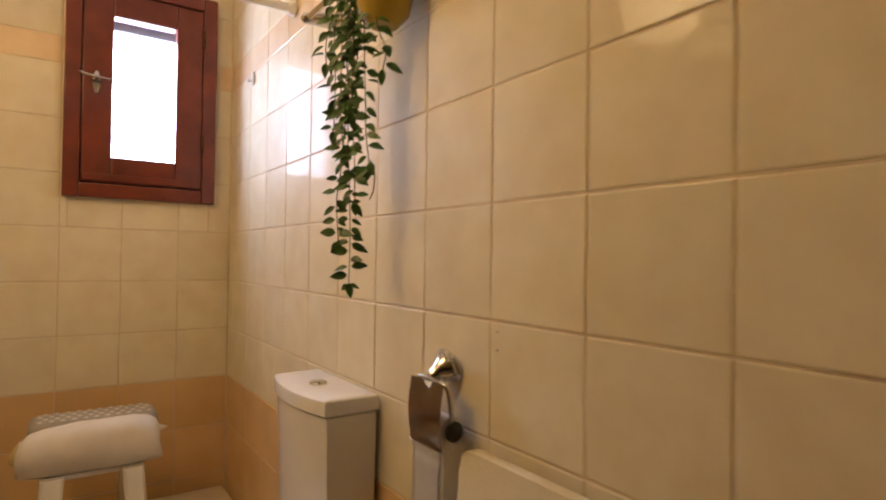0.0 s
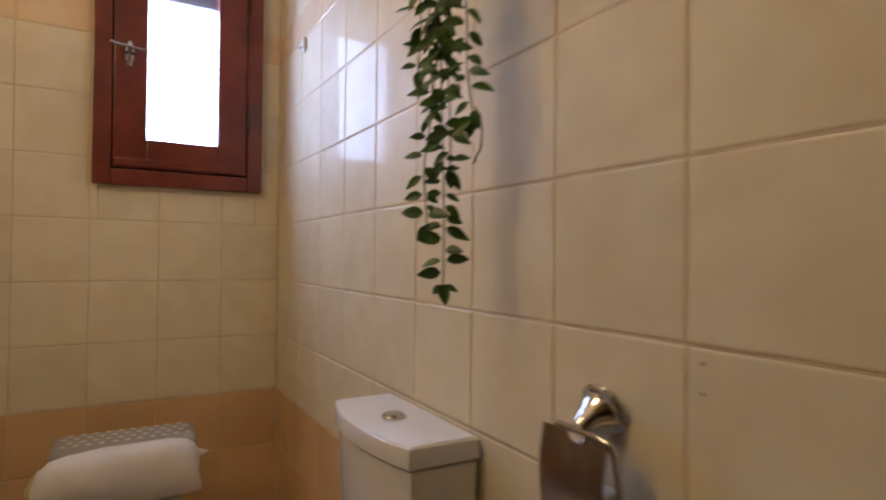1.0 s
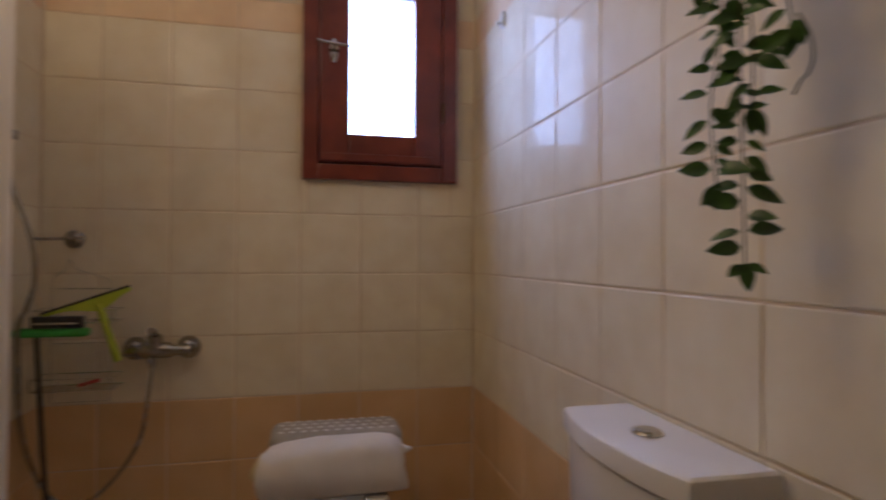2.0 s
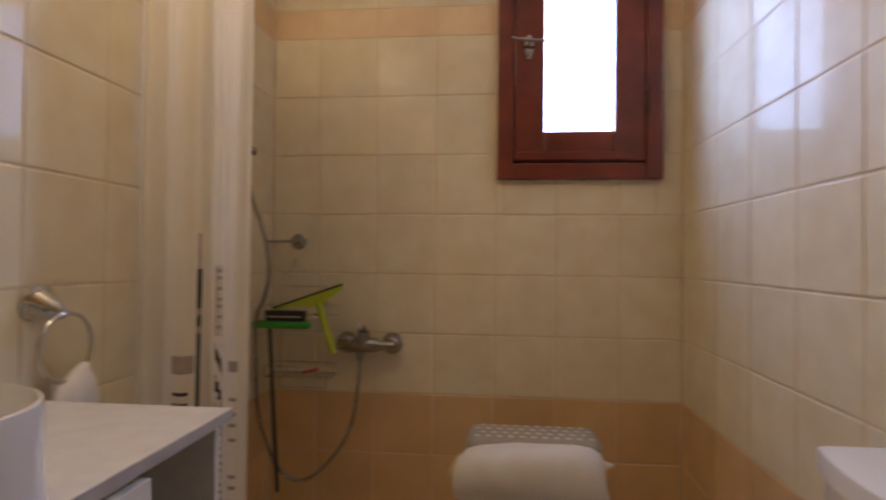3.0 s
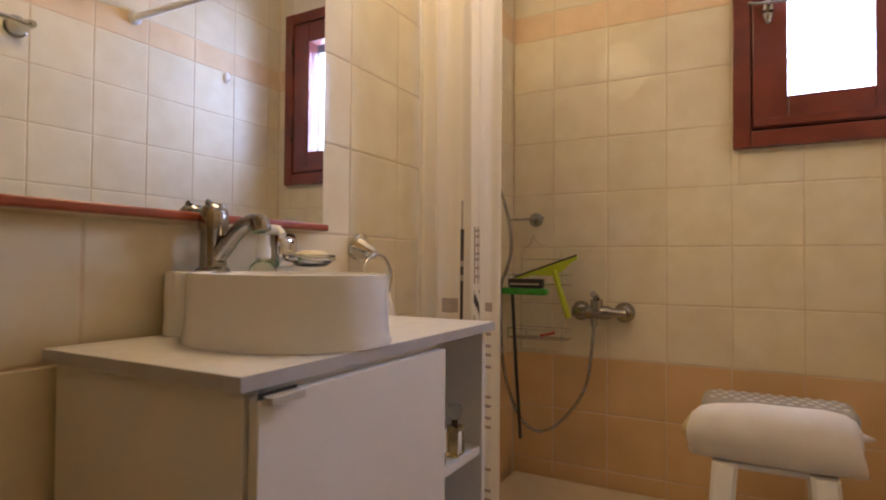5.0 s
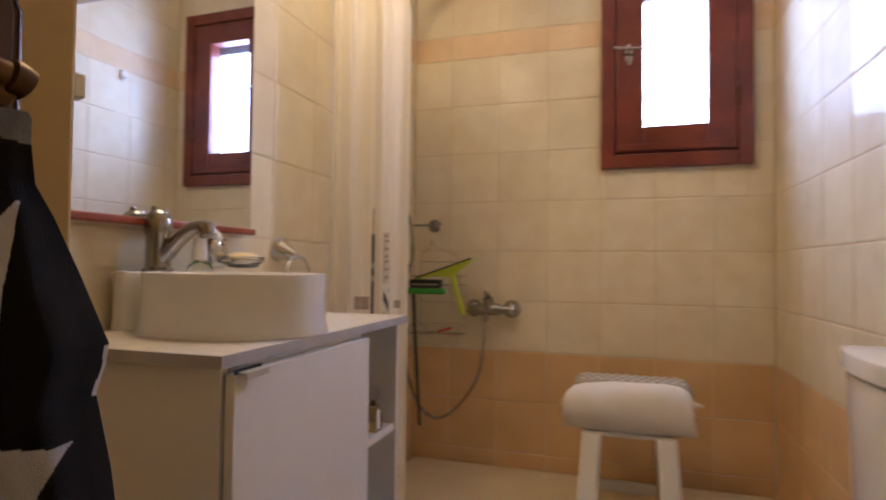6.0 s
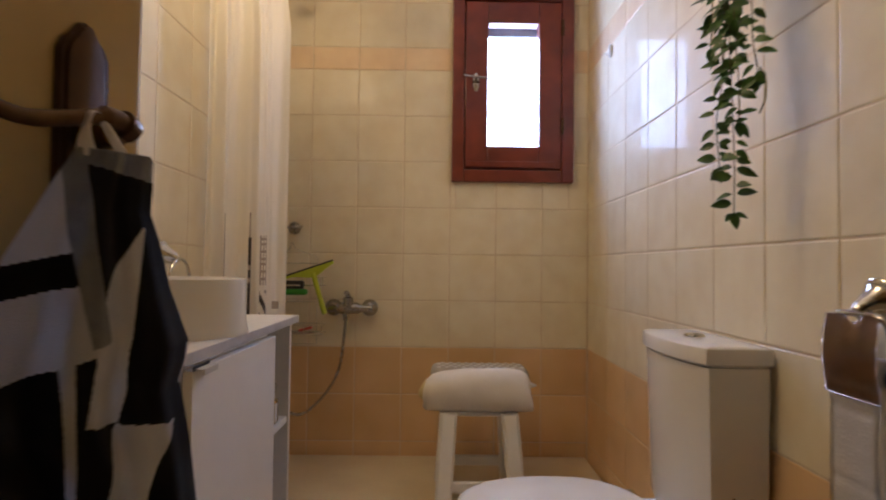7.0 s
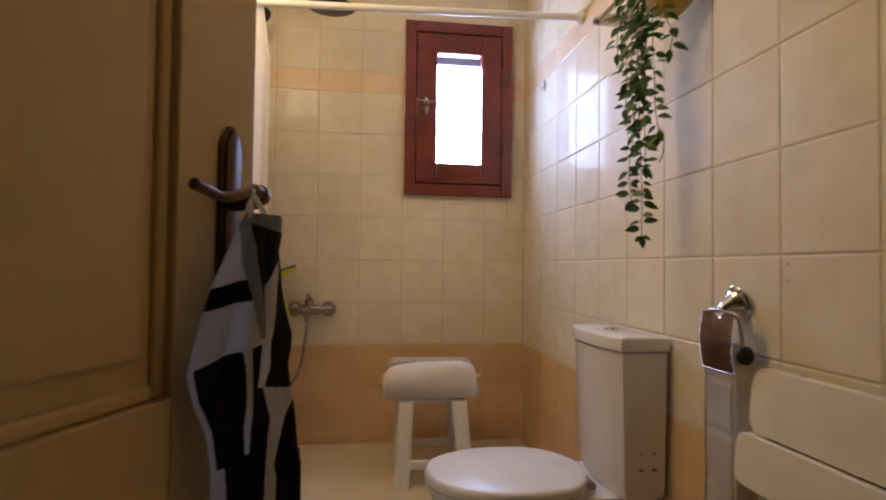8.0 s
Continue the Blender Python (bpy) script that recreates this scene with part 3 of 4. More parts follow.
for i in range(n + 1):
    t = i / n
    row = []
    for y in ys:
        notch = 0.010 * max(0.0, 1 - ((y - 0.745) / 0.012) ** 2) ** 0.5 * (1 - t)
        z = 0.884 - notch - (0.118 - notch) * t
        row.append(bm.verts.new((0.569 - 0.006 * math.sin(math.pi * min(1, t * 1.1)) - 0.002 * t, y, z)))
    rows.append(row)
for a, b in zip(rows, rows[1:]):
    for i in range(20):
        bm.faces.new((a[i], a[i + 1], b[i + 1], b[i]))
bmesh.ops.solidify(bm, geom=bm.faces[:], thickness=0.0004)
# brown in the base colour paints the dark room mirrored in the chrome
part("flap", bm, mat("chrome_with_brown_reflection", (0.50, 0.40, 0.34), (0.42, 0.33, 0.28), 0.20, 1.0, scale=8, bump=0.02), holder, "curved chrome lid over the roll", smooth=60)

roll = thing("toilet_paper_roll", (0.59, 0.75, 0.80), "white toilet paper roll with a long hanging sheet", "toilet paper")
ring = lambda r, y: [Vector((0.5905 + r * math.cos(2 * math.pi * i / 40), y, 0.802 + r * math.sin(2 * math.pi * i / 40))) for i in range(40)]
bm = add_rings(bmesh.new(), [ring(0.012, 0.702), ring(0.022, 0.701), ring(0.024, 0.703), ring(0.024, 0.796), ring(0.022, 0.798), ring(0.012, 0.797), ring(0.012, 0.702)], cap0=False, cap1=False)
part("paper", bm, PAPER, roll)


def hanging(x0, x1, y0, y1, ripple):
    """A long strip of tissue with faint creases between its sheets."""
    bm = bmesh.new()
    rows = []
    for j in range(81):
        z = 0.800 - 0.42 * j / 80
        crease = 0.0022 * max(0.0, 1 - abs((j % 20) - 10) / 2.0)
        rows.append([bm.verts.new((x0 + (x1 - x0) * q + crease + ripple * math.sin(j * 0.23 + 4 * q), y0 + (y1 - y0) * q, z)) for q in (k / 8 for k in range(9))])
    for a, b in zip(rows, rows[1:]):
        for i in range(8):
            bm.faces.new((a[i], a[i + 1], b[i + 1], b[i]))
    bmesh.ops.solidify(bm, geom=bm.faces[:], thickness=0.001)
    return bm


part("hanging_sheet", hanging(0.5705, 0.5705, 0.702, 0.797, 0.0009), PAPER, roll, smooth=70)
part("folded_sheet", box(0.5730, 0.6110, 0.6990, 0.7008, 0.385, 0.790), PAPER, roll)

# ---- folded plastic chair against the wall ----
chair = thing("folding_chair", (0.57, 0.45, 0), "folded ivory plastic chair leaning on the tiled wall", "chair")


def slat(y0, y1, z0, z1, x, th, r, lean):
    """A board with rounded corners, standing along the wall."""
    ring = []
    for cy, cz, a0 in ((y1 - r, z1 - r, 0), (y0 + r, z1 - r, 90), (y0 + r, z0 + r, 180), (y1 - r, z0 + r, 270)):
        for k in range(7):
            a = radians(a0 + 15 * k)
            ring.append((cy + r * math.cos(a), cz + r * math.sin(a)))
    def at(s, dx):
        cy, cz = (y0 + y1) / 2, (z0 + z1) / 2
        return [Vector((x + dx + lean * (0.79 - (cz + (z - cz))) , cy + (y - cy) * s, cz + (z - cz) * s)) for y, z in ring]
    return add_rings(bmesh.new(), [at(0.985, th), at(1, th - 0.003), at(1, 0.003), at(0.985, 0)])


part("backrest", slat(0.250, 0.654, 0.672, 0.790, 0.576, 0.022, 0.030, -0.10), IVORY, chair, "ivory backrest board with rounded corners")
part("seat", slat(0.238, 0.670, 0.575, 0.668, 0.566, 0.028, 0.022, -0.10), IVORY, chair)
# no opening is cut: a solid dark strip paints the slot's shade
part("slot", box(0.5700, 0.5735, 0.300, 0.420, 0.664, 0.6745), GAPSHADE, chair, "dark strip painted as the shade in the slot")
part("screw_cap", lathe([(0, 0), (0.011, 0), (0.010, 0.0025), (0, 0.003)], axis_pose((0.5767, 0.598, 0.768), (-1, 0, 0)), 20), IVORY, chair)
part("screw_cap", lathe([(0, 0), (0.011, 0), (0.010, 0.0025), (0, 0.003)], axis_pose((0.5767, 0.306, 0.768), (-1, 0, 0)), 20), IVORY, chair)
for y in (0.626, 0.288):
    part("leg", tube([(0.590, y, 0.585), (0.550, y, 0.30), (0.505, y, 0.0)], 0.014, 12), IVORY, chair)
    part("leg", tube([(0.596, y - 0.03, 0.60), (0.592, y - 0.03, 0.0)], 0.012, 12), IVORY, chair)

# ---- towel rail with the hanging plant ----
rail = thing("towel_rail", (0.56, 1.0, 1.69), "chrome towel rail on the tiled wall", "towel rail")
part("bar", tube([(0.512, 1.222, 1.690), (0.512, 0.62, 1.690)], 0.0075, 14), CHROME, rail)
for y in (1.222, 0.62):
    part("bracket", lathe([(0, 0), (0.036, 0), (0.037, 0.004), (0.033, 0.009), (0.030, 0.010), (0.029, 0.016), (0.019, 0.060), (0.014, 0.100), (0.012, 0.116), (0.007, 0.122), (0, 0.123)], axis_pose((XR - 0.001, y, 1.705), (-1, 0, -0.13)), 28), CHROME, rail, "cone-shaped chrome bracket")

plant = thing("hanging_plant", (0.54, 0.94, 1.55), "trailing artificial vine with dark green leaves in an olive pot", "plant")
part("pot", lathe([(0, 1.575), (0.030, 1.575), (0.052, 1.60), (0.062, 1.65), (0.064, 1.735), (0.060, 1.738), (0.056, 1.72), (0, 1.715)], Matrix.Translation((0.553, 0.905, 0)), 32), OLIVE, plant, "olive yellow glazed pot")
for y in (0.885, 0.925):
    part("wire_hook", tube(spline([(0.530, y, 1.738), (0.518, y, 1.712), (0.504, y, 1.698), (0.507, y, 1.680)]), 0.0022, 8), STEM, plant)
strands = [((0.501, 0.966), (0.508, 0.955), 1.745, 1.052, 1.25), ((0.496, 0.986), (0.501, 0.983), 1.745, 1.14, 1.0), ((0.508, 0.946), (0.516, 0.959), 1.745, 1.22, 1.0), ((0.506, 0.926), (0.524, 0.916), 1.745, 1.29, 0.9), ((0.491, 1.001), (0.488, 0.996), 1.74, 1.37, 1.0), ((0.501, 0.956), (0.496, 0.966), 1.745, 1.33, 1.2), ((0.516, 0.901), (0.541, 0.879), 1.74, 1.48, 1.0), ((0.491, 1.016), (0.484, 1.031), 1.74, 1.52, 1.0), ((0.496, 0.941), (0.501, 0.936), 1.745, 1.40, 1.2), ((0.511, 0.971), (0.526, 0.981), 1.745, 1.45, 1.2), ((0.496, 0.981), (0.493, 0.956), 1.745, 1.55, 1.3)]
rng_v = random.Random(11)
ends = []
for (xa, ya), (xb, yb), za, zb, dens in strands:
    k = 7
    pts = [(0.553 + (xa - 0.553) * 0.2, 0.905 + (ya - 0.905) * 0.4, 1.735)]
    for i in range(k + 1):
        t = i / k
        pts.append((xa + (xb - xa) * t + rng_v.gauss(0, 0.004), ya + (yb - ya) * t + rng_v.gauss(0, 0.006), za + (zb - za) * t + (0.012 if i == 0 else 0)))
    line = spline(pts, 6)
    part("stem", tube(line, 0.0011, 5), STEM, plant)
    ends.append((line, dens))
part("stem", tube(spline([(0.528, 0.905, 1.30), (0.532, 0.895, 1.275), (0.528, 0.888, 1.250), (0.532, 0.898, 1.238), (0.536, 0.910, 1.235), (0.533, 0.916, 1.222)]), 0.0013, 5), STEM, plant)


def leaf_mesh(width, curl):
    bm = bmesh.new()
    rows = []
    for i in range(7):
        t = i / 6
        w = width * (math.sin(math.pi * t ** 0.8) ** 0.85 if 0 < t < 1 else 0.02)
        z = -curl * t * t
        rows.append([bm.verts.new((s * w, t, z + 0.12 * abs(s) * w * 2)) for s in (-1, -0.5, 0, 0.5, 1)])
    for a, b in zip(rows, rows[1:]):
        for i in range(4):
            bm.faces.new((a[i], a[i + 1], b[i + 1], b[i]))
    bmesh.ops.recalc_face_normals(bm, faces=bm.faces)
    for f in bm.faces:
        f.smooth = True
    me = bpy.data.meshes.new("leaf")
    bm.to_mesh(me)
    bm.free()
    me.materials.append(LEAF)
    return me


leaves = [leaf_mesh(0.26, 0.22), leaf_mesh(0.22, 0.38), leaf_mesh(0.29, 0.14)]
count = 0
for line, dens in ends:
    dist, nxt, side = 0.0, 0.03, 1
    for a, b in zip(line, line[1:]):
        dist += (b - a).length
        while dist > nxt and count < 330:
            last = b is line[-1]
            d = Vector((0.70 * side, -0.68 * side, 0)) * rng_v.uniform(0.6, 1.0)
            d = (d + Vector((rng_v.uniform(-0.5, 0.3), rng_v.uniform(-0.5, 0.3), rng_v.uniform(-0.95, 0.25)))).normalized()
            size = rng_v.uniform(0.020, 0.038) * (0.92 if b.z < 1.1 else 1)
            up = Vector((rng_v.uniform(-0.9, -0.2), rng_v.uniform(-1.0, -0.3), rng_v.uniform(0.1, 0.7)))
            xax = d.cross(up).normalized()
            zax = xax.cross(d)
            o = bpy.data.objects.new("leaf", leaves[count % 3])
            scene.collection.objects.link(o)
            o.parent = plant
            o.matrix_parent_inverse = Matrix.Translation(-plant.location)
            o.matrix_basis = Matrix.Translation(b + d * 0.004) @ Matrix((xax, d, zax)).transposed().to_4x4() @ Matrix.Scale(size, 4)
            count += 1
            side = -side
            nxt += rng_v.uniform(0.006, 0.021) / dens
    tipd = Vector((rng_v.uniform(-0.2, 0.2), rng_v.uniform(-0.3, 0.3), -1)).normalized()
    xax = tipd.cross(Vector((-0.6, -0.8, 0.1))).normalized()
    o = bpy.data.objects.new("leaf", leaves[0])
    scene.collection.objects.link(o)
    o.parent = plant
    o.matrix_parent_inverse = Matrix.Translation(-plant.location)
    o.matrix_basis = Matrix.Translation(line[-1]) @ Matrix((xax, tipd, xax.cross(tipd))).transposed().to_4x4() @ Matrix.Scale(0.032, 4)

hook = thing("adhesive_hook", (XR - 0.01, 2.06, 1.775), "small white oval adhesive hook on the tiles", "hook")
part("pad", lathe([(0, 0), (0.015, 0), (0.016, 0.003), (0.012, 0.007), (0, 0.008)], axis_pose((XR - 0.0005, 2.06, 1.775), (-1, 0, 0)) @ Matrix.Diagonal((1, 1.7, 1, 1)), 24), PLASTIC, hook)
part("peg", tube(spline([(XR - 0.008, 2.06, 1.766), (XR - 0.018, 2.06, 1.760), (XR - 0.020, 2.06, 1.770)]), 0.003, 8), PLASTIC, hook)

for z in (0.983, 0.952):
    tagged(part("wall_plug", lathe([(0, 0), (0.0026, 0), (0.0022, 0.0008), (0, 0.0006)], axis_pose((XR + 0.0022, 0.616, z), (-1, 0, 0)), 12), mat("tan_filler", (0.42, 0.33, 0.22), None, 0.8)), "small tan plug in a drilled tile", "wall plug", "plugs by the paper holder")

# ---- towel ring, soap dish, soap bottle ----
tring = thing("towel_ring", (-0.70, 1.38, 0.97), "chrome towel ring on the tiled wall", "towel ring")
part("rosette", lathe([(0, 0), (0.032, 0), (0.033, 0.004), (0.030, 0.009), (0.027, 0.010), (0.020, 0.030), (0.013, 0.050), (0.009, 0.055), (0, 0.056)], axis_pose((XL + 0.001, 1.378, 0.975), (1, 0, -0.35)), 28), CHROME, tring)
part("ring", tube([(-0.683, 1.385 + 0.058 * math.sin(a), 0.900 + 0.058 * math.cos(a)) for a in (2 * math.pi * i / 40 for i in range(41))], 0.0042, 10), CHROME, tring)


handtowel = thing("hand_towel", (-0.68, 1.38, 0.826), "small white towel bunched through the towel ring", "towel")
bm = bmesh.new()
rows = []
for z, ya, yb, th in ((0.870, 1.427, 1.437, 0.005), (0.862, 1.415, 1.440, 0.009), (0.853, 1.398, 1.443, 0.012), (0.846, 1.381, 1.446, 0.015), (0.836, 1.366, 1.449, 0.018), (0.81, 1.354, 1.454, 0.020), (0.77, 1.350, 1.458, 0.020), (0.72, 1.351, 1.460, 0.019), (0.668, 1.354, 1.462, 0.018)):
    ring_pts = []
    for a in (2 * math.pi * i / 44 for i in range(44)):
        y = (ya + yb) / 2 + (yb - ya) / 2 * math.sin(a)
        fold = 0.006 * math.sin(y * 190 + z * 25) * min(1, (0.872 - z) * 25)
        ring_pts.append(Vector((-0.684 + th * math.cos(a) + fold, y, z + 0.004 * math.sin(y * 130))))
    rows.append(ring_pts)
part("cloth", add_rings(bm, rows), TOWEL, handtowel, smooth=80)

dish = thing("soap_dish", (-0.70, 1.16, 0.95), "moulded glass soap dish on a chrome wall bracket", "soap dish")
bm = bmesh.new()
add_rings(bm, [[Vector((XL + 0.001 + d, 1.128 + w * cy, 0.960 + h * cz)) for cy, cz in ((-1, -.75), (-.75, -1), (.75, -1), (1, -.75), (1, .75), (.75, 1), (-.75, 1), (-1, .75))] for d, w, h in ((0, 0.027, 0.034), (0.016, 0.027, 0.034), (0.026, 0.021, 0.028), (0.030, 0.012, 0.018))])
part("bracket", bm, CHROME, dish)
bm = tube([(XL + 0.02, 1.142, 0.945), (XL + 0.035, 1.147, 0.942)], 0.006, 10)
add_tube(bm, [(-0.672 + 0.040 * math.cos(a), 1.150 + 0.046 * math.sin(a), 0.944) for a in (2 * math.pi * i / 36 for i in range(37))], 0.0035, 8)
part("ring", bm, CHROME, dish)
bm = add_rings(bmesh.new(), [[Vector((-0.672 + 0.040 * s * math.cos(2 * math.pi * i / 36), 1.150 + 0.046 * s * math.sin(2 * math.pi * i / 36), z)) for i in range(36)] for s, z in ((0.3, 0.928), (0.7, 0.930), (0.95, 0.940), (1.08, 0.951), (1.05, 0.952), (0.9, 0.943), (0.65, 0.935), (0.2, 0.934))])
part("bowl", bm, DISHGLASS, dish, "clear glass bowl")
soap = part("soap_bar", add_rings(bmesh.new(), [[Vector((-0.672 + 0.029 * s * math.cos(2 * math.pi * i / 28), 1.150 + 0.036 * s * math.sin(2 * math.pi * i / 28), z)) for i in range(28)] for s, z in ((0.5, 0.936), (0.95, 0.941), (1, 0.949), (0.95, 0.956), (0.6, 0.960), (0.05, 0.961))]), SOAP, None, smooth=60)
tagged(soap, "worn cream bar of soap in the dish", "soap")

bottle = thing("soap_dispenser", (-0.695, 1.075, 0.824), "clear hand soap bottle with a white pump", "bottle")
BM = Matrix.Translation((-0.694, 1.046, 0))
part("body", lathe([(0, 0.8245), (0.024, 0.8245), (0.026, 0.830), (0.026, 0.915), (0.022, 0.932), (0.012, 0.940), (0.012, 0.946), (0, 0.946)], BM, 28), CLEARP, bottle)
part("label", lathe([(0.0264, 0.846), (0.0266, 0.846), (0.0266, 0.897), (0.0264, 0.897)], BM, 28), GREEN, bottle, "green label")
part("collar", lathe([(0, 0.944), (0.0135, 0.944), (0.0135, 0.962), (0.0120, 0.966), (0.0115, 0.986), (0, 0.988)], BM, 24), PLASTIC, bottle)
bm = bmesh.new()
add_tube(bm, spline([(-0.700, 1.050, 0.993), (-0.680, 1.048, 0.996), (-0.655, 1.045, 0.993), (-0.645, 1.044, 0.984)]), [0.010] * 8 + [0.009] * 8 + [0.007] * 9, 12)
part("pump", bm, PLASTIC, bottle, "white pump head")

# ---- bottles in the open shelf ----
b1 = thing("perfume_bottle", (-0.43, 1.20, 0.585), "small square amber perfume bottle with a label", "bottle")
part("body", box(-0.418, -0.390, 1.222, 1.256, 0.5855, 0.640, 0.004), AMBER, b1)
part("label", box(-0.3898, -0.3892, 1.225, 1.240, 0.592, 0.632), PAPER, b1, "white label")
part("neck", lathe([(0, 0.640), (0.006, 0.640), (0.006, 0.650), (0, 0.651)], Matrix.Translation((-0.404, 1.239, 0)), 16), BRASS, b1)
part("stopper", lathe([(0, 0.6515), (0.008, 0.652), (0.013, 0.660), (0.014, 0.668), (0.011, 0.676), (0, 0.679)], Matrix.Translation((-0.404, 1.239, 0)), 20), CLEARP, b1, "clear glass stopper")
b2 = thing("dark_bottle", (-0.43, 1.16, 0.585), "dark glass bottle with a white label", "bottle")
part("body", lathe([(0, 0.5855), (0.017, 0.5855), (0.018, 0.59), (0.018, 0.665), (0.008, 0.680), (0.008, 0.700), (0, 0.700)], Matrix.Translation((-0.408, 1.176, 0)), 24), BLACKP, b2)
part("label", lathe([(0.0182, 0.610), (0.0186, 0.610), (0.0186, 0.650), (0.0182, 0.650)], Matrix.Translation((-0.408, 1.176, 0)), 24), PAPER, b2, "white label")
part("cap", lathe([(0, 0.700), (0.010, 0.700), (0.010, 0.716), (0, 0.717)], Matrix.Translation((-0.408, 1.176, 0)), 16), BLACKP, b2)

# ---- shower fittings ----
mixer = thing("shower_mixer", (-0.39, 2.33, 0.77), "limescaled chrome shower mixer on the tiled wall", "shower mixer")
for x in (-0.316, -0.470):
    part("rosette", lathe([(0, 0), (0.036, 0), (0.036, 0.006), (0.033, 0.016), (0.024, 0.030), (0.016, 0.036), (0.016, 0.055), (0, 0.055)], axis_pose((x, YB - 0.001, 0.768), (0, -1, 0)), 28), DULL, mixer)
bm = tube([(-0.300, 2.320, 0.768), (-0.345, 2.318, 0.768), (-0.36, 2.318, 0.769), (-0.43, 2.318, 0.769), (-0.445, 2.318, 0.768), (-0.486, 2.320, 0.768)], [0.016, 0.016, 0.024, 0.025, 0.017, 0.016], 18)
part("body", bm, DULL, mixer)
bm = tube([(-0.398, 2.312, 0.780), (-0.398, 2.308, 0.815)], [0.022, 0.020], 18)
add_tube(bm, spline([(-0.398, 2.308, 0.815), (-0.398, 2.298, 0.826), (-0.398, 2.255, 0.835)]), 0.011, 12)
part("lever", bm, DULL, mixer)
part("outlet", lathe([(0, 0), (0.011, 0), (0.013, 0.012), (0.010, 0.034), (0, 0.034)], axis_pose((-0.408, 2.312, 0.752), (0, 0, -1)), 18), DULL, mixer)
hose = thing("shower_hose", (-0.55, 2.30, 0.33), "grey ribbed metal shower hose hanging in a loop", "shower hose")
path = spline([(-0.408, 2.312, 0.722), (-0.412, 2.30, 0.65), (-0.432, 2.29, 0.512), (-0.495, 2.28, 0.405), (-0.578, 2.27, 0.340), (-0.652, 2.26, 0.370), (-0.702, 2.25, 0.476), (-0.722, 2.235, 0.60), (-0.726, 2.23, 0.753), (-0.722, 2.22, 0.860), (-0.696, 2.21, 0.918), (-0.676, 2.20, 0.984), (-0.677, 2.19, 1.077), (-0.698, 2.18, 1.169), (-0.716, 2.165, 1.235), (-0.722, 2.13, 1.33)], 30)
part("tube", tube(path, [0.0058 + 0.0007 * (i % 2) for i in range(len(path))], 10), DULL, hose, smooth=70)
column = thing("shower_column", (-0.70, 2.13, 1.4), "chrome shower column with rain head and hand shower", "shower column")
part("riser", tube([(-0.716, 2.060, 1.33), (-0.716, 2.060, 2.10)], 0.009, 14), CHROME, column)
for z in (1.376, 2.02):
    part("wall_bracket", tube([(XL + 0.002, 2.150, z), (-0.706, 2.165, z)], [0.014, 0.013], 16), DULL, column)
bm = tube(spline([(-0.716, 2.060, 2.10), (-0.705, 2.07, 2.135), (-0.655, 2.12, 2.150), (-0.45, 2.03, 2.130), (-0.315, 1.975, 2.095), (-0.300, 1.968, 2.060)]), 0.009, 12)
part("arm", bm, CHROME, column)
part("rain_head", lathe([(0, 0.0), (0.086, 0.0), (0.095, 0.005), (0.095, 0.014), (0.060, 0.026), (0.018, 0.038), (0.014, 0.055), (0, 0.056)], Matrix.Translation((-0.300, 1.968, 2.004)) @ Euler((radians(5), 0, 0)).to_matrix().to_4x4(), 40), BLACKP, column, "dark round rain shower head")
part("hand_shower", lathe([(0, 0), (0.040, 0), (0.046, 0.006), (0.044, 0.016), (0.022, 0.028), (0, 0.03)], axis_pose((-0.612, 2.165, 2.040), (-0.35, 0.35, 0.8)), 28), BLACKP, column, "dark hand shower head")
part("hand_shower_handle", tube([(-0.700, 2.095, 1.93), (-0.660, 2.145, 2.00), (-0.622, 2.170, 2.055)], [0.011, 0.012, 0.015], 12), CHROME, column)

whook = thing("robe_hook", (-0.644, 2.36, 1.105), "chrome wall hook with a cross bar", "hook")
part("rosette", lathe([(0, 0), (0.026, 0), (0.027, 0.004), (0.022, 0.010), (0.012, 0.018), (0.010, 0.045), (0, 0.046)], axis_pose((-0.644, YB - 0.001, 1.105), (0, -1, 0)), 24), DULL, whook)
part("cross_bar", tube(spline([(-0.600, 2.332, 1.110), (-0.644, 2.328, 1.106), (-0.69, 2.322, 1.104), (-0.728, 2.320, 1.104)]), 0.0045, 10), DULL, whook)

caddy = thing("shower_caddy", (-0.62, 2.34, 0.7), "thin chrome wire shower caddy hanging on the wall", "shower caddy")
bm = bmesh.new()
for x in (-0.700, -0.540):
    add_tube(bm, [(x, 2.368, 0.955), (x, 2.368, 0.612)], 0.0013, 6)
for z in (0.612, 0.790, 0.955):
    add_tube(bm, [(-0.700, 2.368, z), (-0.540, 2.368, z)], 0.0013, 6)
add_tube(bm, spline([(-0.700, 2.368, 0.955), (-0.694, 2.368, 0.99), (-0.66, 2.36, 1.015), (-0.644, 2.345, 1.045), (-0.63, 2.36, 1.015), (-0.55, 2.368, 0.985), (-0.540, 2.368, 0.955)]), 0.0010, 6)
part("back_frame", bm, CHROME, caddy)
for z in (0.665, 0.862):
    bm = bmesh.new()
    for dz in (0.0, 0.035):
        add_tube(bm, [(-0.715, 2.366, z + dz), (-0.715, 2.272, z + dz), (-0.500, 2.272, z + dz), (-0.500, 2.366, z + dz), (-0.715, 2.366, z + dz)], 0.0015, 6)
    for x in (-0.715, -0.643, -0.571, -0.500):
        add_tube(bm, [(x, 2.272, z), (x, 2.272, z + 0.035)], 0.0016, 5)
    basket = part("basket", bm, CHROME, caddy)
    for k in range(9):
        part("wire", tube([(-0.715, 2.278 + 0.0105 * k, z), (-0.500, 2.278 + 0.0105 * k, z)], 0.0009, 5), CHROME, basket)
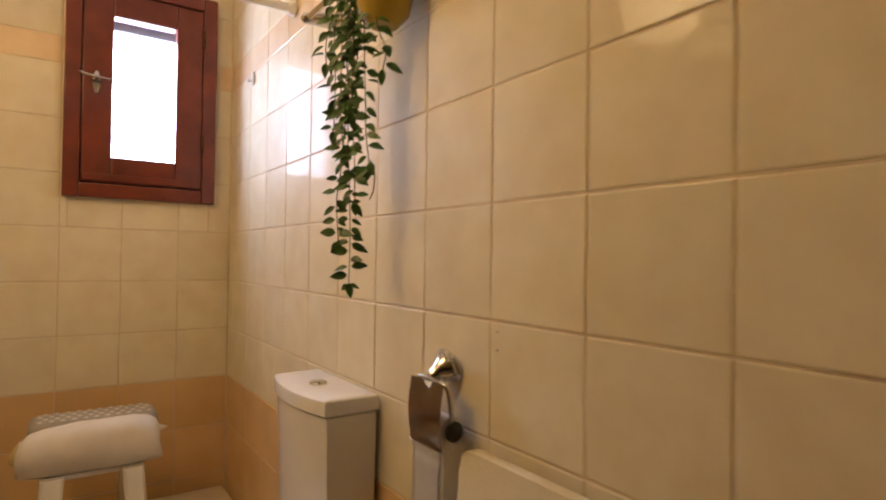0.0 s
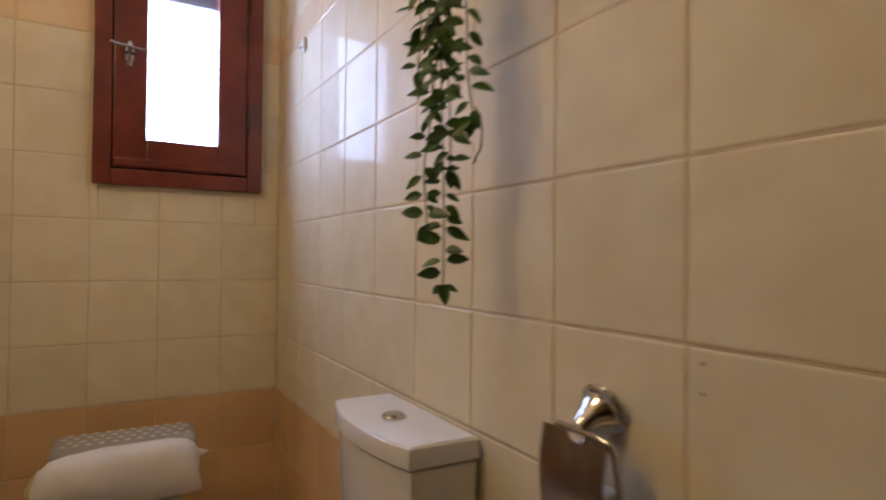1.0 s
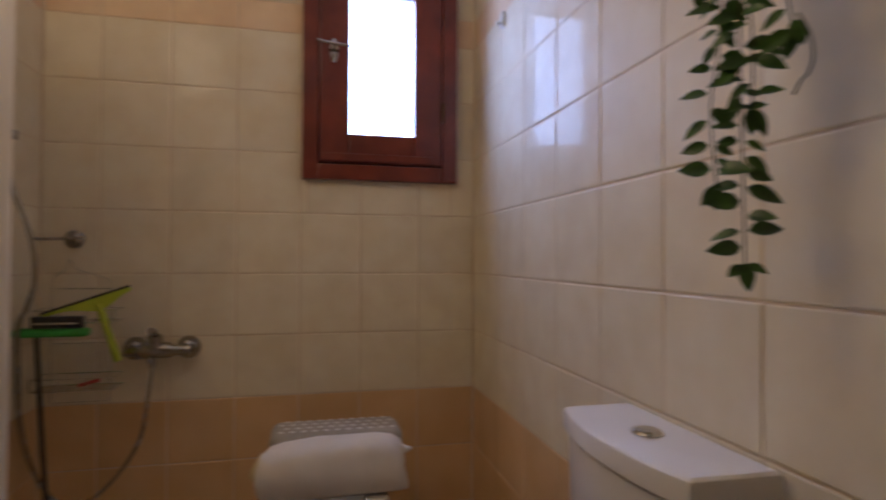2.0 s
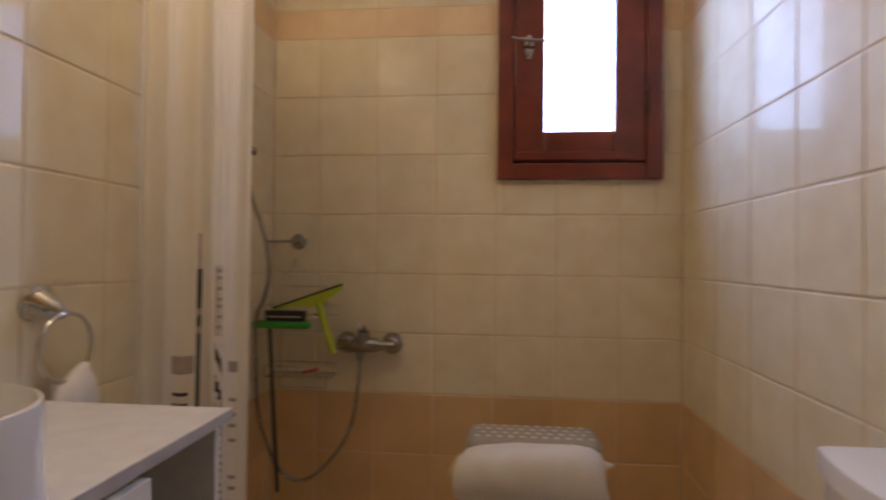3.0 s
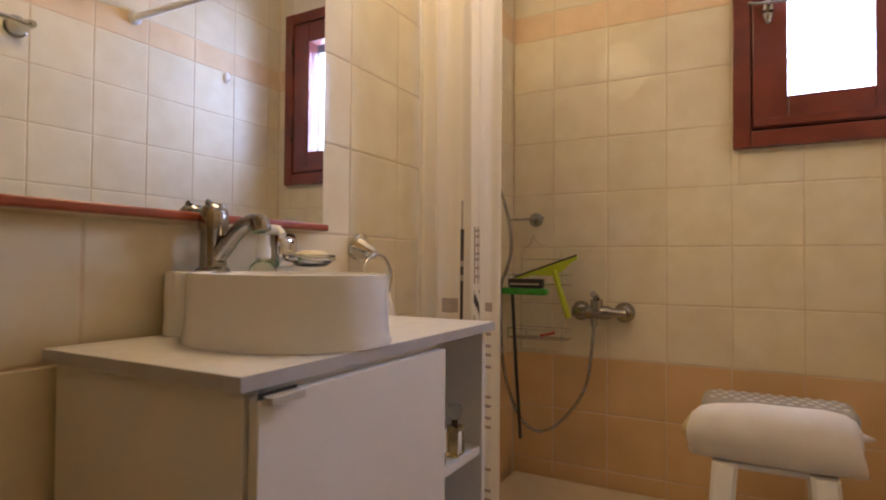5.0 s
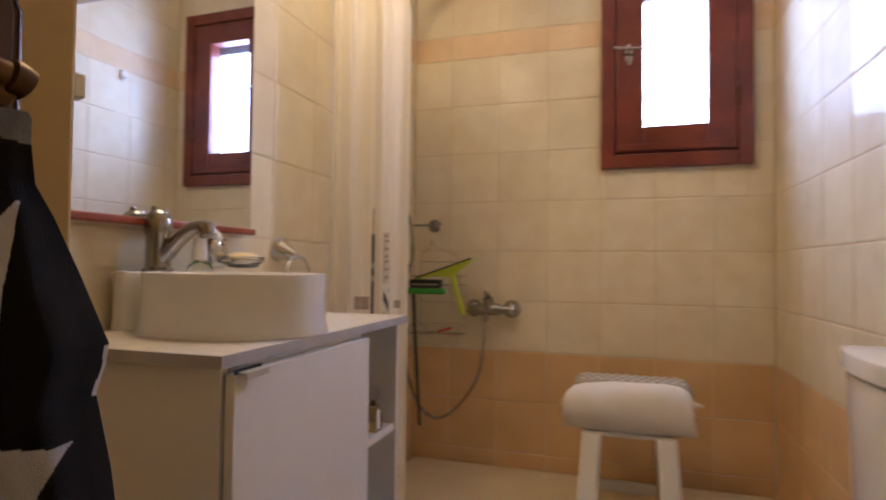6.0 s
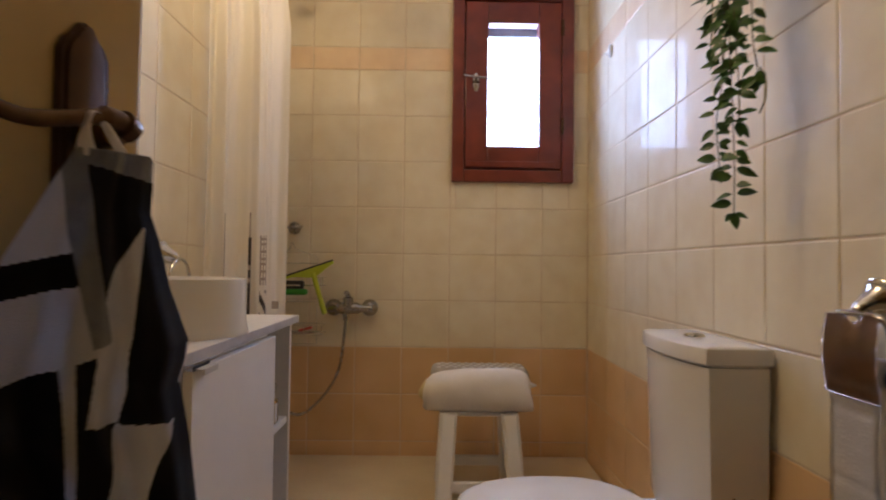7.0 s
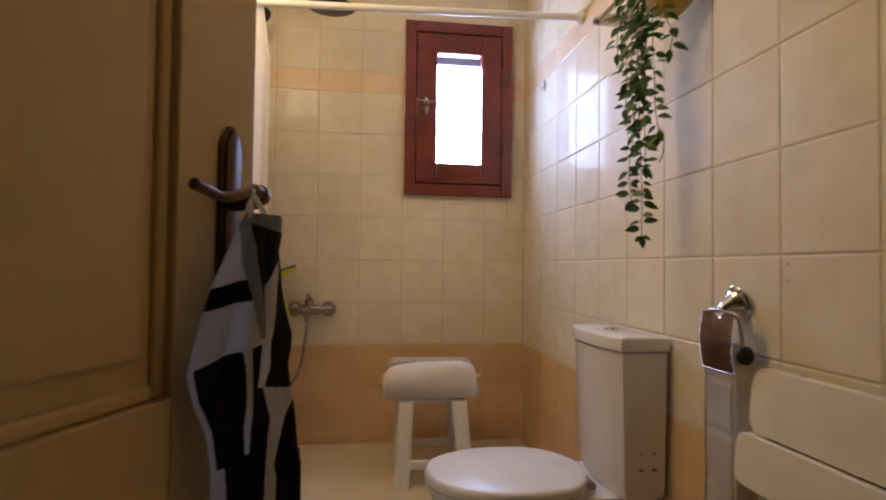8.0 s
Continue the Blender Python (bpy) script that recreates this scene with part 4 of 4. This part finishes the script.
razor = tagged(part("razor", tube(spline([(-0.60, 2.30, 0.675), (-0.575, 2.30, 0.682), (-0.545, 2.30, 0.690)]), 0.0055, 8), mat("red_plastic", (0.55, 0.07, 0.05), None, 0.4, bump=0)), "small red razor lying in the caddy", "razor")
squeegee = thing("squeegee", (-0.53, 2.25, 0.88), "lime green plastic window squeegee propped on the caddy", "squeegee")
pa, pb = Vector((-0.685, 2.255, 0.885)), Vector((-0.455, 2.255, 0.965))
ax = (pb - pa).normalized()
up = Vector((-ax.z, 0, ax.x))
bm = bmesh.new()
n = 16
add_rings(bm, [[q, q + Vector((0, 0.014, 0)), q + Vector((0, 0.010, 0)) - up * h, q - up * h] for q, h in [(pa.lerp(pb, i / n), 0.008 + 0.030 * math.exp(-((i / n - 0.62) * 4.2) ** 2)) for i in range(n + 1)]])
part("head", bm, LIME, squeegee)
bm = bmesh.new()
add_rings(bm, [[q, q + Vector((0, 0.004, 0)), q + Vector((0, 0.004, 0)) + up * 0.007, q + up * 0.007] for q in (pa + Vector((0, 0.005, 0)), pb + Vector((0, 0.005, 0)))])
part("rubber_blade", bm, BLACKP, squeegee, "black rubber blade")
q0 = pa.lerp(pb, 0.62) - up * 0.02
part("handle", tube(spline([q0 + Vector((0, 0.006, 0)), (-0.520, 2.262, 0.86), (-0.503, 2.268, 0.80), (-0.487, 2.270, 0.748)]), [0.011] * 8 + [0.010] * 8 + [0.011] * 9, 12), LIME, squeegee)
mop = thing("floor_brush", (-0.65, 2.25, 0.84), "green brush with a thin black handle hanging from the caddy", "brush")
bm = box(-0.745, -0.555, 2.225, 2.268, 0.826, 0.850, 0.010, 3)
part("head", bm, GREEN, mop)
part("bristles", box(-0.700, -0.570, 2.230, 2.262, 0.850, 0.884, 0.006, 2), BLACKP, mop, "black bristles")
part("clip", box(-0.690, -0.58, 2.226, 2.230, 0.862, 0.868, 0.001), CHROME, mop)
part("handle", tube([(-0.688, 2.245, 0.828), (-0.672, 2.245, 0.56), (-0.655, 2.245, 0.310)], 0.0062, 10), BLACKP, mop)

# ---- stool, mat and towel ----
stool = thing("plastic_stool", (0.1215, 1.955, TRAY), "white moulded plastic stool standing in the shower", "stool")
part("seat", add_rings(bmesh.new(), [oval_ring(0.128 * s, 0.080 * s, z, 48, 0.1215, 1.985, 4.5) for s, z in ((0.98, 0.432), (1.02, 0.434), (1.02, 0.441), (0.99, 0.446), (0.3, 0.447), (0.02, 0.447))]), PLASTIC, stool, smooth=50)


def stool_leg(sx, sy):
    rings = []
    for k in range(9):
        t = k / 8
        cx = 0.1215 + sx * (0.104 + 0.020 * t)
        cy = 1.955 + sy * (0.056 + 0.096 * t)
        z = 0.446 + (TRAY - 0.446) * t
        w = 0.029 - 0.002 * t
        rings.append([Vector((cx + a * w, cy + b * w, z)) for a, b in ((-1, -.7), (-.7, -1), (.7, -1), (1, -.7), (1, .7), (.7, 1), (-.7, 1), (-1, .7))])
    return add_rings(bmesh.new(), rings)


for sx in (-1, 1):
    for sy in (-1, 1):
        part("leg", stool_leg(sx, sy), PLASTIC, stool)
for sy in (-1, 1):
    part("stretcher", box(0.012, 0.231, 1.955 + sy * 0.132 - 0.011, 1.955 + sy * 0.132 + 0.011, 0.205, 0.241, 0.005), PLASTIC, stool)
for sx in (-1, 1):
    part("stretcher", box(0.1215 + sx * 0.117 - 0.010, 0.1215 + sx * 0.117 + 0.010, 1.83, 2.08, 0.205, 0.241, 0.005), PLASTIC, stool)
cushion = thing("dotted_mat", (0.13, 2.09, 0.447), "folded grey mat with rows of white dots on the stool", "mat")
bm = box(-0.048, 0.316, 2.018, 2.172, 0.4475, 0.576, 0.028, 5)
part("fabric", bm, DOTGREY, cushion)


def dot(c, r):
    bm = bmesh.new()
    bmesh.ops.create_uvsphere(bm, u_segments=10, v_segments=6, radius=1.0)
    for v in bm.verts:
        v.co = Vector(c) + Vector((v.co.x * r[0], v.co.y * r[1], v.co.z * r[2]))
    part("dot", bm, DOTWHITE, cushion)


for j in range(4):
    for i in range(11 - j % 2):
        dot((-0.018 + i * 0.0305 + 0.015 * (j % 2), 2.046 + j * 0.033, 0.576), (0.008, 0.0055, 0.0022))

towel = thing("rolled_towel", (0.12, 1.945, 0.447), "cream white terry towel rolled up on the stool", "towel")


def towel_ring(x, r, sag, n=40):
    out = []
    for i in range(n):
        a = 2 * math.pi * i / n
        k = 1 + 0.05 * math.sin(3 * a + x * 9) + 0.05 * noise.noise(Vector((x * 14, math.cos(a) * 1.5, math.sin(a) * 1.5)))
        out.append(Vector((x + 0.006 * math.sin(a * 2), 1.945 + 1.06 * r * k * math.cos(a), 0.4445 + 0.95 * r + r * 0.98 * k * math.sin(a) - sag)))
    for p in out:
        p.z = max(p.z, 0.4475)
    return out


xs = [-0.068, -0.066, -0.058, -0.042, -0.01, 0.03, 0.08, 0.13, 0.18, 0.23, 0.27, 0.292, 0.304, 0.306]
rs = [0.030, 0.045, 0.058, 0.066, 0.071, 0.074, 0.076, 0.077, 0.077, 0.075, 0.071, 0.064, 0.052, 0.034]
part("roll", add_rings(bmesh.new(), [towel_ring(x, r, 0) for x, r in zip(xs, rs)]), TOWEL, towel, smooth=180)
part("inner_end", add_rings(bmesh.new(), [[Vector((-0.062 - 0.028 * t, 1.975 + (0.050 - 0.045 * t) * math.cos(a), 0.505 - 0.010 * t + (0.044 - 0.035 * t) * math.sin(a))) for a in (2 * math.pi * i / 20 for i in range(20))] for t in (0, 0.3, 0.65, 1)]), TOWELCORE, towel, "pale yellow inner end", smooth=180)
part("corner", add_rings(bmesh.new(), [[Vector((0.298 + 0.044 * t, 2.005 + 0.03 * t + (0.034 - 0.030 * t) * math.cos(a), 0.522 - 0.008 * t + (0.016 - 0.013 * t) * math.sin(a))) for a in (2 * math.pi * i / 16 for i in range(16))] for t in (0, 0.35, 0.7, 1)]), TOWEL, towel, smooth=180)

# ---- open door with the towel on its handle ----
DE = Vector((-0.298, 0.445, 0))           # free edge of the door, room side
DH = Vector((-0.3401, -0.9404, 0))        # from the free edge towards the hinges
DN = Vector((0.9404, -0.3401, 0))         # out of the visible face
DM = Matrix((( DH.x, DN.x, 0, DE.x), (DH.y, DN.y, 0, DE.y), (0, 0, 1, 0), (0, 0, 0, 1)))


def on_door(bm):
    """From metres along the door, out of its face and up, into the room."""
    bmesh.ops.transform(bm, matrix=DM, verts=bm.verts)
    bmesh.ops.recalc_face_normals(bm, faces=bm.faces)
    return bm


door = thing("door_1", DE + DH * 0.36, "open cream-painted panelled door", "door", "", "structure")
bm = bmesh.new()
W = 0.72
add_box(bm, 0.0, 0.150, -0.040, 0.0, 0.01, 2.04, 0.003)
add_box(bm, W - 0.14, W, -0.040, 0.0, 0.01, 2.04, 0.003)
for z0, z1 in ((0.01, 0.20), (0.70, 0.828), (1.90, 2.04)):
    add_box(bm, 0.150, W - 0.14, -0.040, -0.0005, z0, z1, 0.002)
leaf = part("leaf", on_door(bm), DOORPAINT, door)
for z0, z1 in ((0.20, 0.70), (0.828, 1.90)):
    bm = bmesh.new()
    add_box(bm, 0.140, W - 0.13, -0.030, -0.016, z0 - 0.01, z1 + 0.01)
    add_box(bm, 0.190, W - 0.18, -0.020, -0.006, z0 + 0.045, z1 - 0.045, 0.006, 3)
    part("panel", on_door(bm), DOORPAINT, door)
    bm = bmesh.new()
    for (a0, a1, b0, b1) in ((0.150, 0.168, z0, z1), (W - 0.158, W - 0.14, z0, z1), (0.168, W - 0.158, z0, z0 + 0.018), (0.168, W - 0.158, z1 - 0.018, z1)):
        add_box(bm, a0, a1, -0.018, -0.009, b0, b1, 0.005, 3)
    part("moulding", on_door(bm), DOORPAINT, door)
bm = box(-0.0015, 0.0, -0.031, -0.009, 1.02, 1.16)
part("latch_plate", on_door(bm), CHROME, door, "steel latch plate on the door's edge")
bm = box(-0.012, -0.001, -0.027, -0.013, 1.065, 1.085, 0.002)
part("latch_bolt", on_door(bm), CHROME, door)

PH = 0.058


def plate_ring(s, n):
    pts = [(-0.019 * s, 0.90), (0.019 * s, 0.90), (0.022 * s, 0.91), (0.022 * s, 1.108 + 0.004 * s), (0.018 * s, 1.122), (0.012 * s, 1.128), (0.006 * s, 1.135 + 0.002 * s), (0.0, 1.137 + 0.002 * s), (-0.006 * s, 1.135 + 0.002 * s), (-0.012 * s, 1.128), (-0.018 * s, 1.122), (-0.022 * s, 1.108 + 0.004 * s), (-0.022 * s, 0.91)]
    return [Vector((PH + a, n, z if s == 1 else 1.015 + (z - 1.015) * (0.90 + 0.1 * s))) for a, z in pts]


plate = part("handle_plate", on_door(add_rings(bmesh.new(), [plate_ring(1, 0.0), plate_ring(1, 0.004), plate_ring(0.90, 0.0060), plate_ring(0.84, 0.0050), plate_ring(0.76, 0.0052), plate_ring(0.70, 0.0085), plate_ring(0.62, 0.0092)])), BRONZE, door, "dark bronze arched handle plate", smooth=30)
bm = tube([(PH, 0.006, 1.047), (PH, 0.040, 1.047)], [0.014, 0.011], 16)
add_tube(bm, spline([(PH - 0.017, 0.036, 1.052), (PH - 0.006, 0.039, 1.056), (PH + 0.012, 0.041, 1.057), (PH + 0.040, 0.040, 1.049), (PH + 0.070, 0.039, 1.043), (PH + 0.098, 0.039, 1.047), (PH + 0.122, 0.039, 1.051)]), [0.006] + [0.0115] * 8 + [0.0085] * 8 + [0.0062] * 14 + [0.0058] * 10 + [0.0064] * 7 + [0.003], 14)
part("lever", on_door(bm), BRASS, plate, "curved aged brass lever")

# towel: metres across (positive towards the free edge) and down from the lever
dtowel = thing("hanging_towel", DE + DH * 0.05 + Vector((0, 0, 0.5)), "black and white block-patterned towel hanging from the door handle", "towel")
LEFT = [(0.00, -0.012), (0.018, -0.027), (0.04, -0.039), (0.095, -0.066), (0.125, -0.077), (0.169, -0.089), (0.191, -0.094), (0.221, -0.087), (0.255, -0.071), (0.294, -0.064), (0.60, -0.062)]
RIGHT = [(0.00, 0.014), (0.020, 0.026), (0.035, 0.026), (0.06, 0.028), (0.08, 0.038), (0.12, 0.054), (0.165, 0.071), (0.18, 0.069), (0.198, 0.064), (0.25, 0.074), (0.31, 0.082), (0.318, 0.088), (0.60, 0.092)]


def turned_back(u, d):
    """How far the cloth swings towards the door along its free side."""
    return -0.028 * min(1, max(0, (d - 0.04) / 0.08)) * u ** 5


def along(table, d):
    for (d0, v0), (d1, v1) in zip(table, table[1:]):
        if d <= d1:
            return v0 + (v1 - v0) * (d - d0) / (d1 - d0)
    return table[-1][1]


BORDER_IN = [(0.031, -0.036), (0.105, -0.020), (0.159, -0.007)]
BORDER_OUT = [(0.030, -0.017), (0.09, -0.007), (0.161, 0.008)]
STRIP_IN = [(0.035, 0.027), (0.072, 0.019), (0.119, 0.002), (0.212, -0.011)]
STRIP_OUT = [(0.072, 0.020), (0.155, 0.021), (0.218, 0.015)]
BLOCK_IN = [(0.219, 0.013), (0.265, 0.004), (0.349, 0.002), (0.5, 0.0)]
BLOCK_OUT = [(0.226, 0.043), (0.272, 0.035), (0.357, 0.027), (0.5, 0.018)]


def towel_colour(a, d):
    """0 white, 1 black, 2 grey border."""
    hem = 0.187 - (a + 0.087) * 0.263              # lower hem of the folded flap
    if d < 0.028 + (a + 0.018) * 0.2:
        return 2
    if a < along(BORDER_OUT, d) and d < hem:
        if d > hem - 0.006:
            return 0
        if a > along(BORDER_IN, d):
            return 2
        return 1 if 0.101 - (a + 0.062) * 0.216 < d < 0.126 - (a + 0.072) * 0.19 else 0
    if 0.072 < d < 0.215 + a * 0.2 and along(STRIP_IN, d) < a < along(STRIP_OUT, d):
        return 0
    if d > 0.216 + a * 0.2 and along(BLOCK_IN, d) < a < along(BLOCK_OUT, d):
        return 0
    if hem < d < 0.288 and abs(a + 0.023 - (d - 0.175) * 0.06) < 0.005 - (d - 0.175) * 0.03:
        return 0
    if d > hem and a < along(LEFT, d) + 0.007:
        return 0
    if d > 0.297 and a < -0.046 + (d - 0.298) * 0.11:
        return 0
    if 0.166 < d < 0.20 and a > along(RIGHT, d) - 0.0229:
        return 0
    return 1


HANG = Vector((-0.268, 0.358, 1.045))
ACROSS, TOWARDS = Vector((0.660, 0.751, 0)), Vector((0.751, -0.660, 0))
bm = bmesh.new()
NA, ND = 230, 400
rows = []
for j in range(ND + 1):
    d = 0.016 + 0.544 * j / ND
    l, r = along(LEFT, d), along(RIGHT, d)
    row = []
    for i in range(NA + 1):
        a = l + (r - l) * i / NA
        u = i / NA
        out = 0.014 * math.sin(math.pi * u) * min(1, d * 8) + turned_back(u, d) + (0.011 * math.sin(2 * math.pi * 2.5 * u + 1 + 2 * d) + 0.003 * math.sin(2 * math.pi * 6 * u + 9 * d)) * min(1, d * 5) * math.sin(math.pi * u)
        row.append(bm.verts.new(HANG + ACROSS * a + TOWARDS * out + Vector((0, 0, -d))))
    rows.append(row)
for j in range(ND):
    for i in range(NA):
        f = bm.faces.new((rows[j][i], rows[j][i + 1], rows[j + 1][i + 1], rows[j + 1][i]))
        d = 0.016 + 0.544 * (j + 0.5) / ND
        l, r = along(LEFT, d), along(RIGHT, d)
        u = (i + 0.5) / NA
        f.material_index = towel_colour(l + (r - l) * u + 0.81 * (turned_back(u, d) + 0.014 * math.sin(math.pi * u) * min(1, d * 8)), d)
bmesh.ops.solidify(bm, geom=bm.faces[:], thickness=0.004)
part("cloth", bm, [WHITECLOTH, BLACK, GREYCLOTH], dtowel, smooth=80)
H = HANG
bm = bmesh.new()
strap = spline([H + ACROSS * -0.020 + Vector((0, 0, -0.022)), H + ACROSS * -0.021 + Vector((0, 0, -0.006)), H + ACROSS * -0.020 + TOWARDS * 0.006 + Vector((0, 0, 0.008)), H + ACROSS * -0.010 - TOWARDS * 0.010 + Vector((0, 0, 0.012)), H + ACROSS * -0.001 - TOWARDS * 0.010 + Vector((0, 0, -0.002)), H + ACROSS * 0.007 - TOWARDS * 0.002 + Vector((0, 0, -0.022))])
half = [0.008 - 0.006 * min(1, k / 12) if k < 14 else 0.002 + 0.003 * (k - 14) / (len(strap) - 15) for k in range(len(strap))]
add_rings(bm, [[q + ACROSS * w, q + TOWARDS * 0.0012, q - ACROSS * w, q - TOWARDS * 0.0012] for q, w in zip(strap, half)])
part("loop", bm, WHITECLOTH, dtowel, "white hanging loop")

# ---- tiles, one by one ----
TILE_MESHES = {}


def tile_mesh(w, h, material):
    """A pillowed glazed tile, w by h, lying in its local xy with its face up."""
    key = (round(w, 3), round(h, 3), material.name)
    if key in TILE_MESHES:
        return TILE_MESHES[key]
    hw, hh = w / 2 - 0.0018, h / 2 - 0.0018
    bm = bmesh.new()
    rings = []
    for inset, z in ((0, -0.004), (0, 0.0003), (0.0010, 0.0011), (0.0032, 0.0016)):
        a, b = max(hw - inset, 0.001), max(hh - inset, 0.001)
        rings.append([Vector((-a, -b, z)), Vector((a, -b, z)), Vector((a, b, z)), Vector((-a, b, z))])
    add_rings(bm, rings, cap0=False)
    for f in bm.faces:
        f.smooth = False
    me = bpy.data.meshes.new("tile")
    bm.to_mesh(me)
    bm.free()
    me.materials.append(material)
    TILE_MESHES[key] = me
    return me


def cut(rect, hole):
    """The parts of a rectangle that lie outside a hole."""
    u0, u1, v0, v1 = rect
    a0, a1, b0, b1 = hole
    if u1 <= a0 or u0 >= a1 or v1 <= b0 or v0 >= b1:
        return [rect]
    out = []
    if u0 < a0:
        out.append((u0, a0, v0, v1))
    if u1 > a1:
        out.append((a1, u1, v0, v1))
    m0, m1 = max(u0, a0), min(u1, a1)
    if v0 < b0:
        out.append((m0, m1, v0, b0))
    if v1 > b1:
        out.append((m0, m1, b1, v1))
    return [r for r in out if r[1] - r[0] > 0.012 and r[3] - r[2] > 0.012]


def joints(start, step, lo, hi):
    k = math.ceil((lo - start) / step + 0.06)
    out = [lo]
    while start + k * step < hi - 0.012:
        out.append(start + k * step)
        k += 1
    return out + [hi]


ROWS_Z = [0.0, 0.2, 0.4, 0.6, 0.8, 1.0, 1.2, 1.4, 1.6, 1.8, 1.9, 2.1, 2.3, 2.448]
rng = random.Random(7)


def lay(wall, us, place, turn, zmin=0.0, hole=None):
    for v0, v1 in zip(ROWS_Z, ROWS_Z[1:]):
        if v1 <= zmin + 0.012:
            continue
        v0 = max(v0, zmin)
        material = ORANGE if v1 <= 0.61 else PEACH if abs(v0 - 1.8) < 0.01 else CREAM
        for u0, u1 in zip(us, us[1:]):
            for r in cut((u0, u1, v0, v1), hole) if hole else [(u0, u1, v0, v1)]:
                o = bpy.data.objects.new("tile", tile_mesh(r[1] - r[0], r[3] - r[2], material))
                scene.collection.objects.link(o)
                tip = Euler((rng.gauss(0, 0.0022), rng.gauss(0, 0.0022), rng.gauss(0, 0.0010))).to_matrix().to_4x4()
                o.matrix_basis = Matrix.Translation(place((r[0] + r[1]) / 2, (r[2] + r[3]) / 2)) @ turn @ tip
                o.parent = wall


TURN_BACK = Matrix(((1, 0, 0, 0), (0, 0, -1, 0), (0, 1, 0, 0), (0, 0, 0, 1)))
TURN_RIGHT = Matrix(((0, 0, -1, 0), (-1, 0, 0, 0), (0, 1, 0, 0), (0, 0, 0, 1)))
TURN_LEFT = Matrix(((0, 0, 1, 0), (1, 0, 0, 0), (0, 1, 0, 0), (0, 0, 0, 1)))
lay(wall_back, joints(0.022, 0.2, XL, XR), lambda u, v: (u, YB + 0.004, v), TURN_BACK, 0.0, (0.045, 0.535, 1.332, 2.138))
lay(wall_right, joints(0.635, 0.2095, YF, YB), lambda u, v: (XR + 0.004, u, v), TURN_RIGHT)
lay(wall_left, joints(1.353, 0.1985, YF, YB), lambda u, v: (XL - 0.004, u, v), TURN_LEFT)
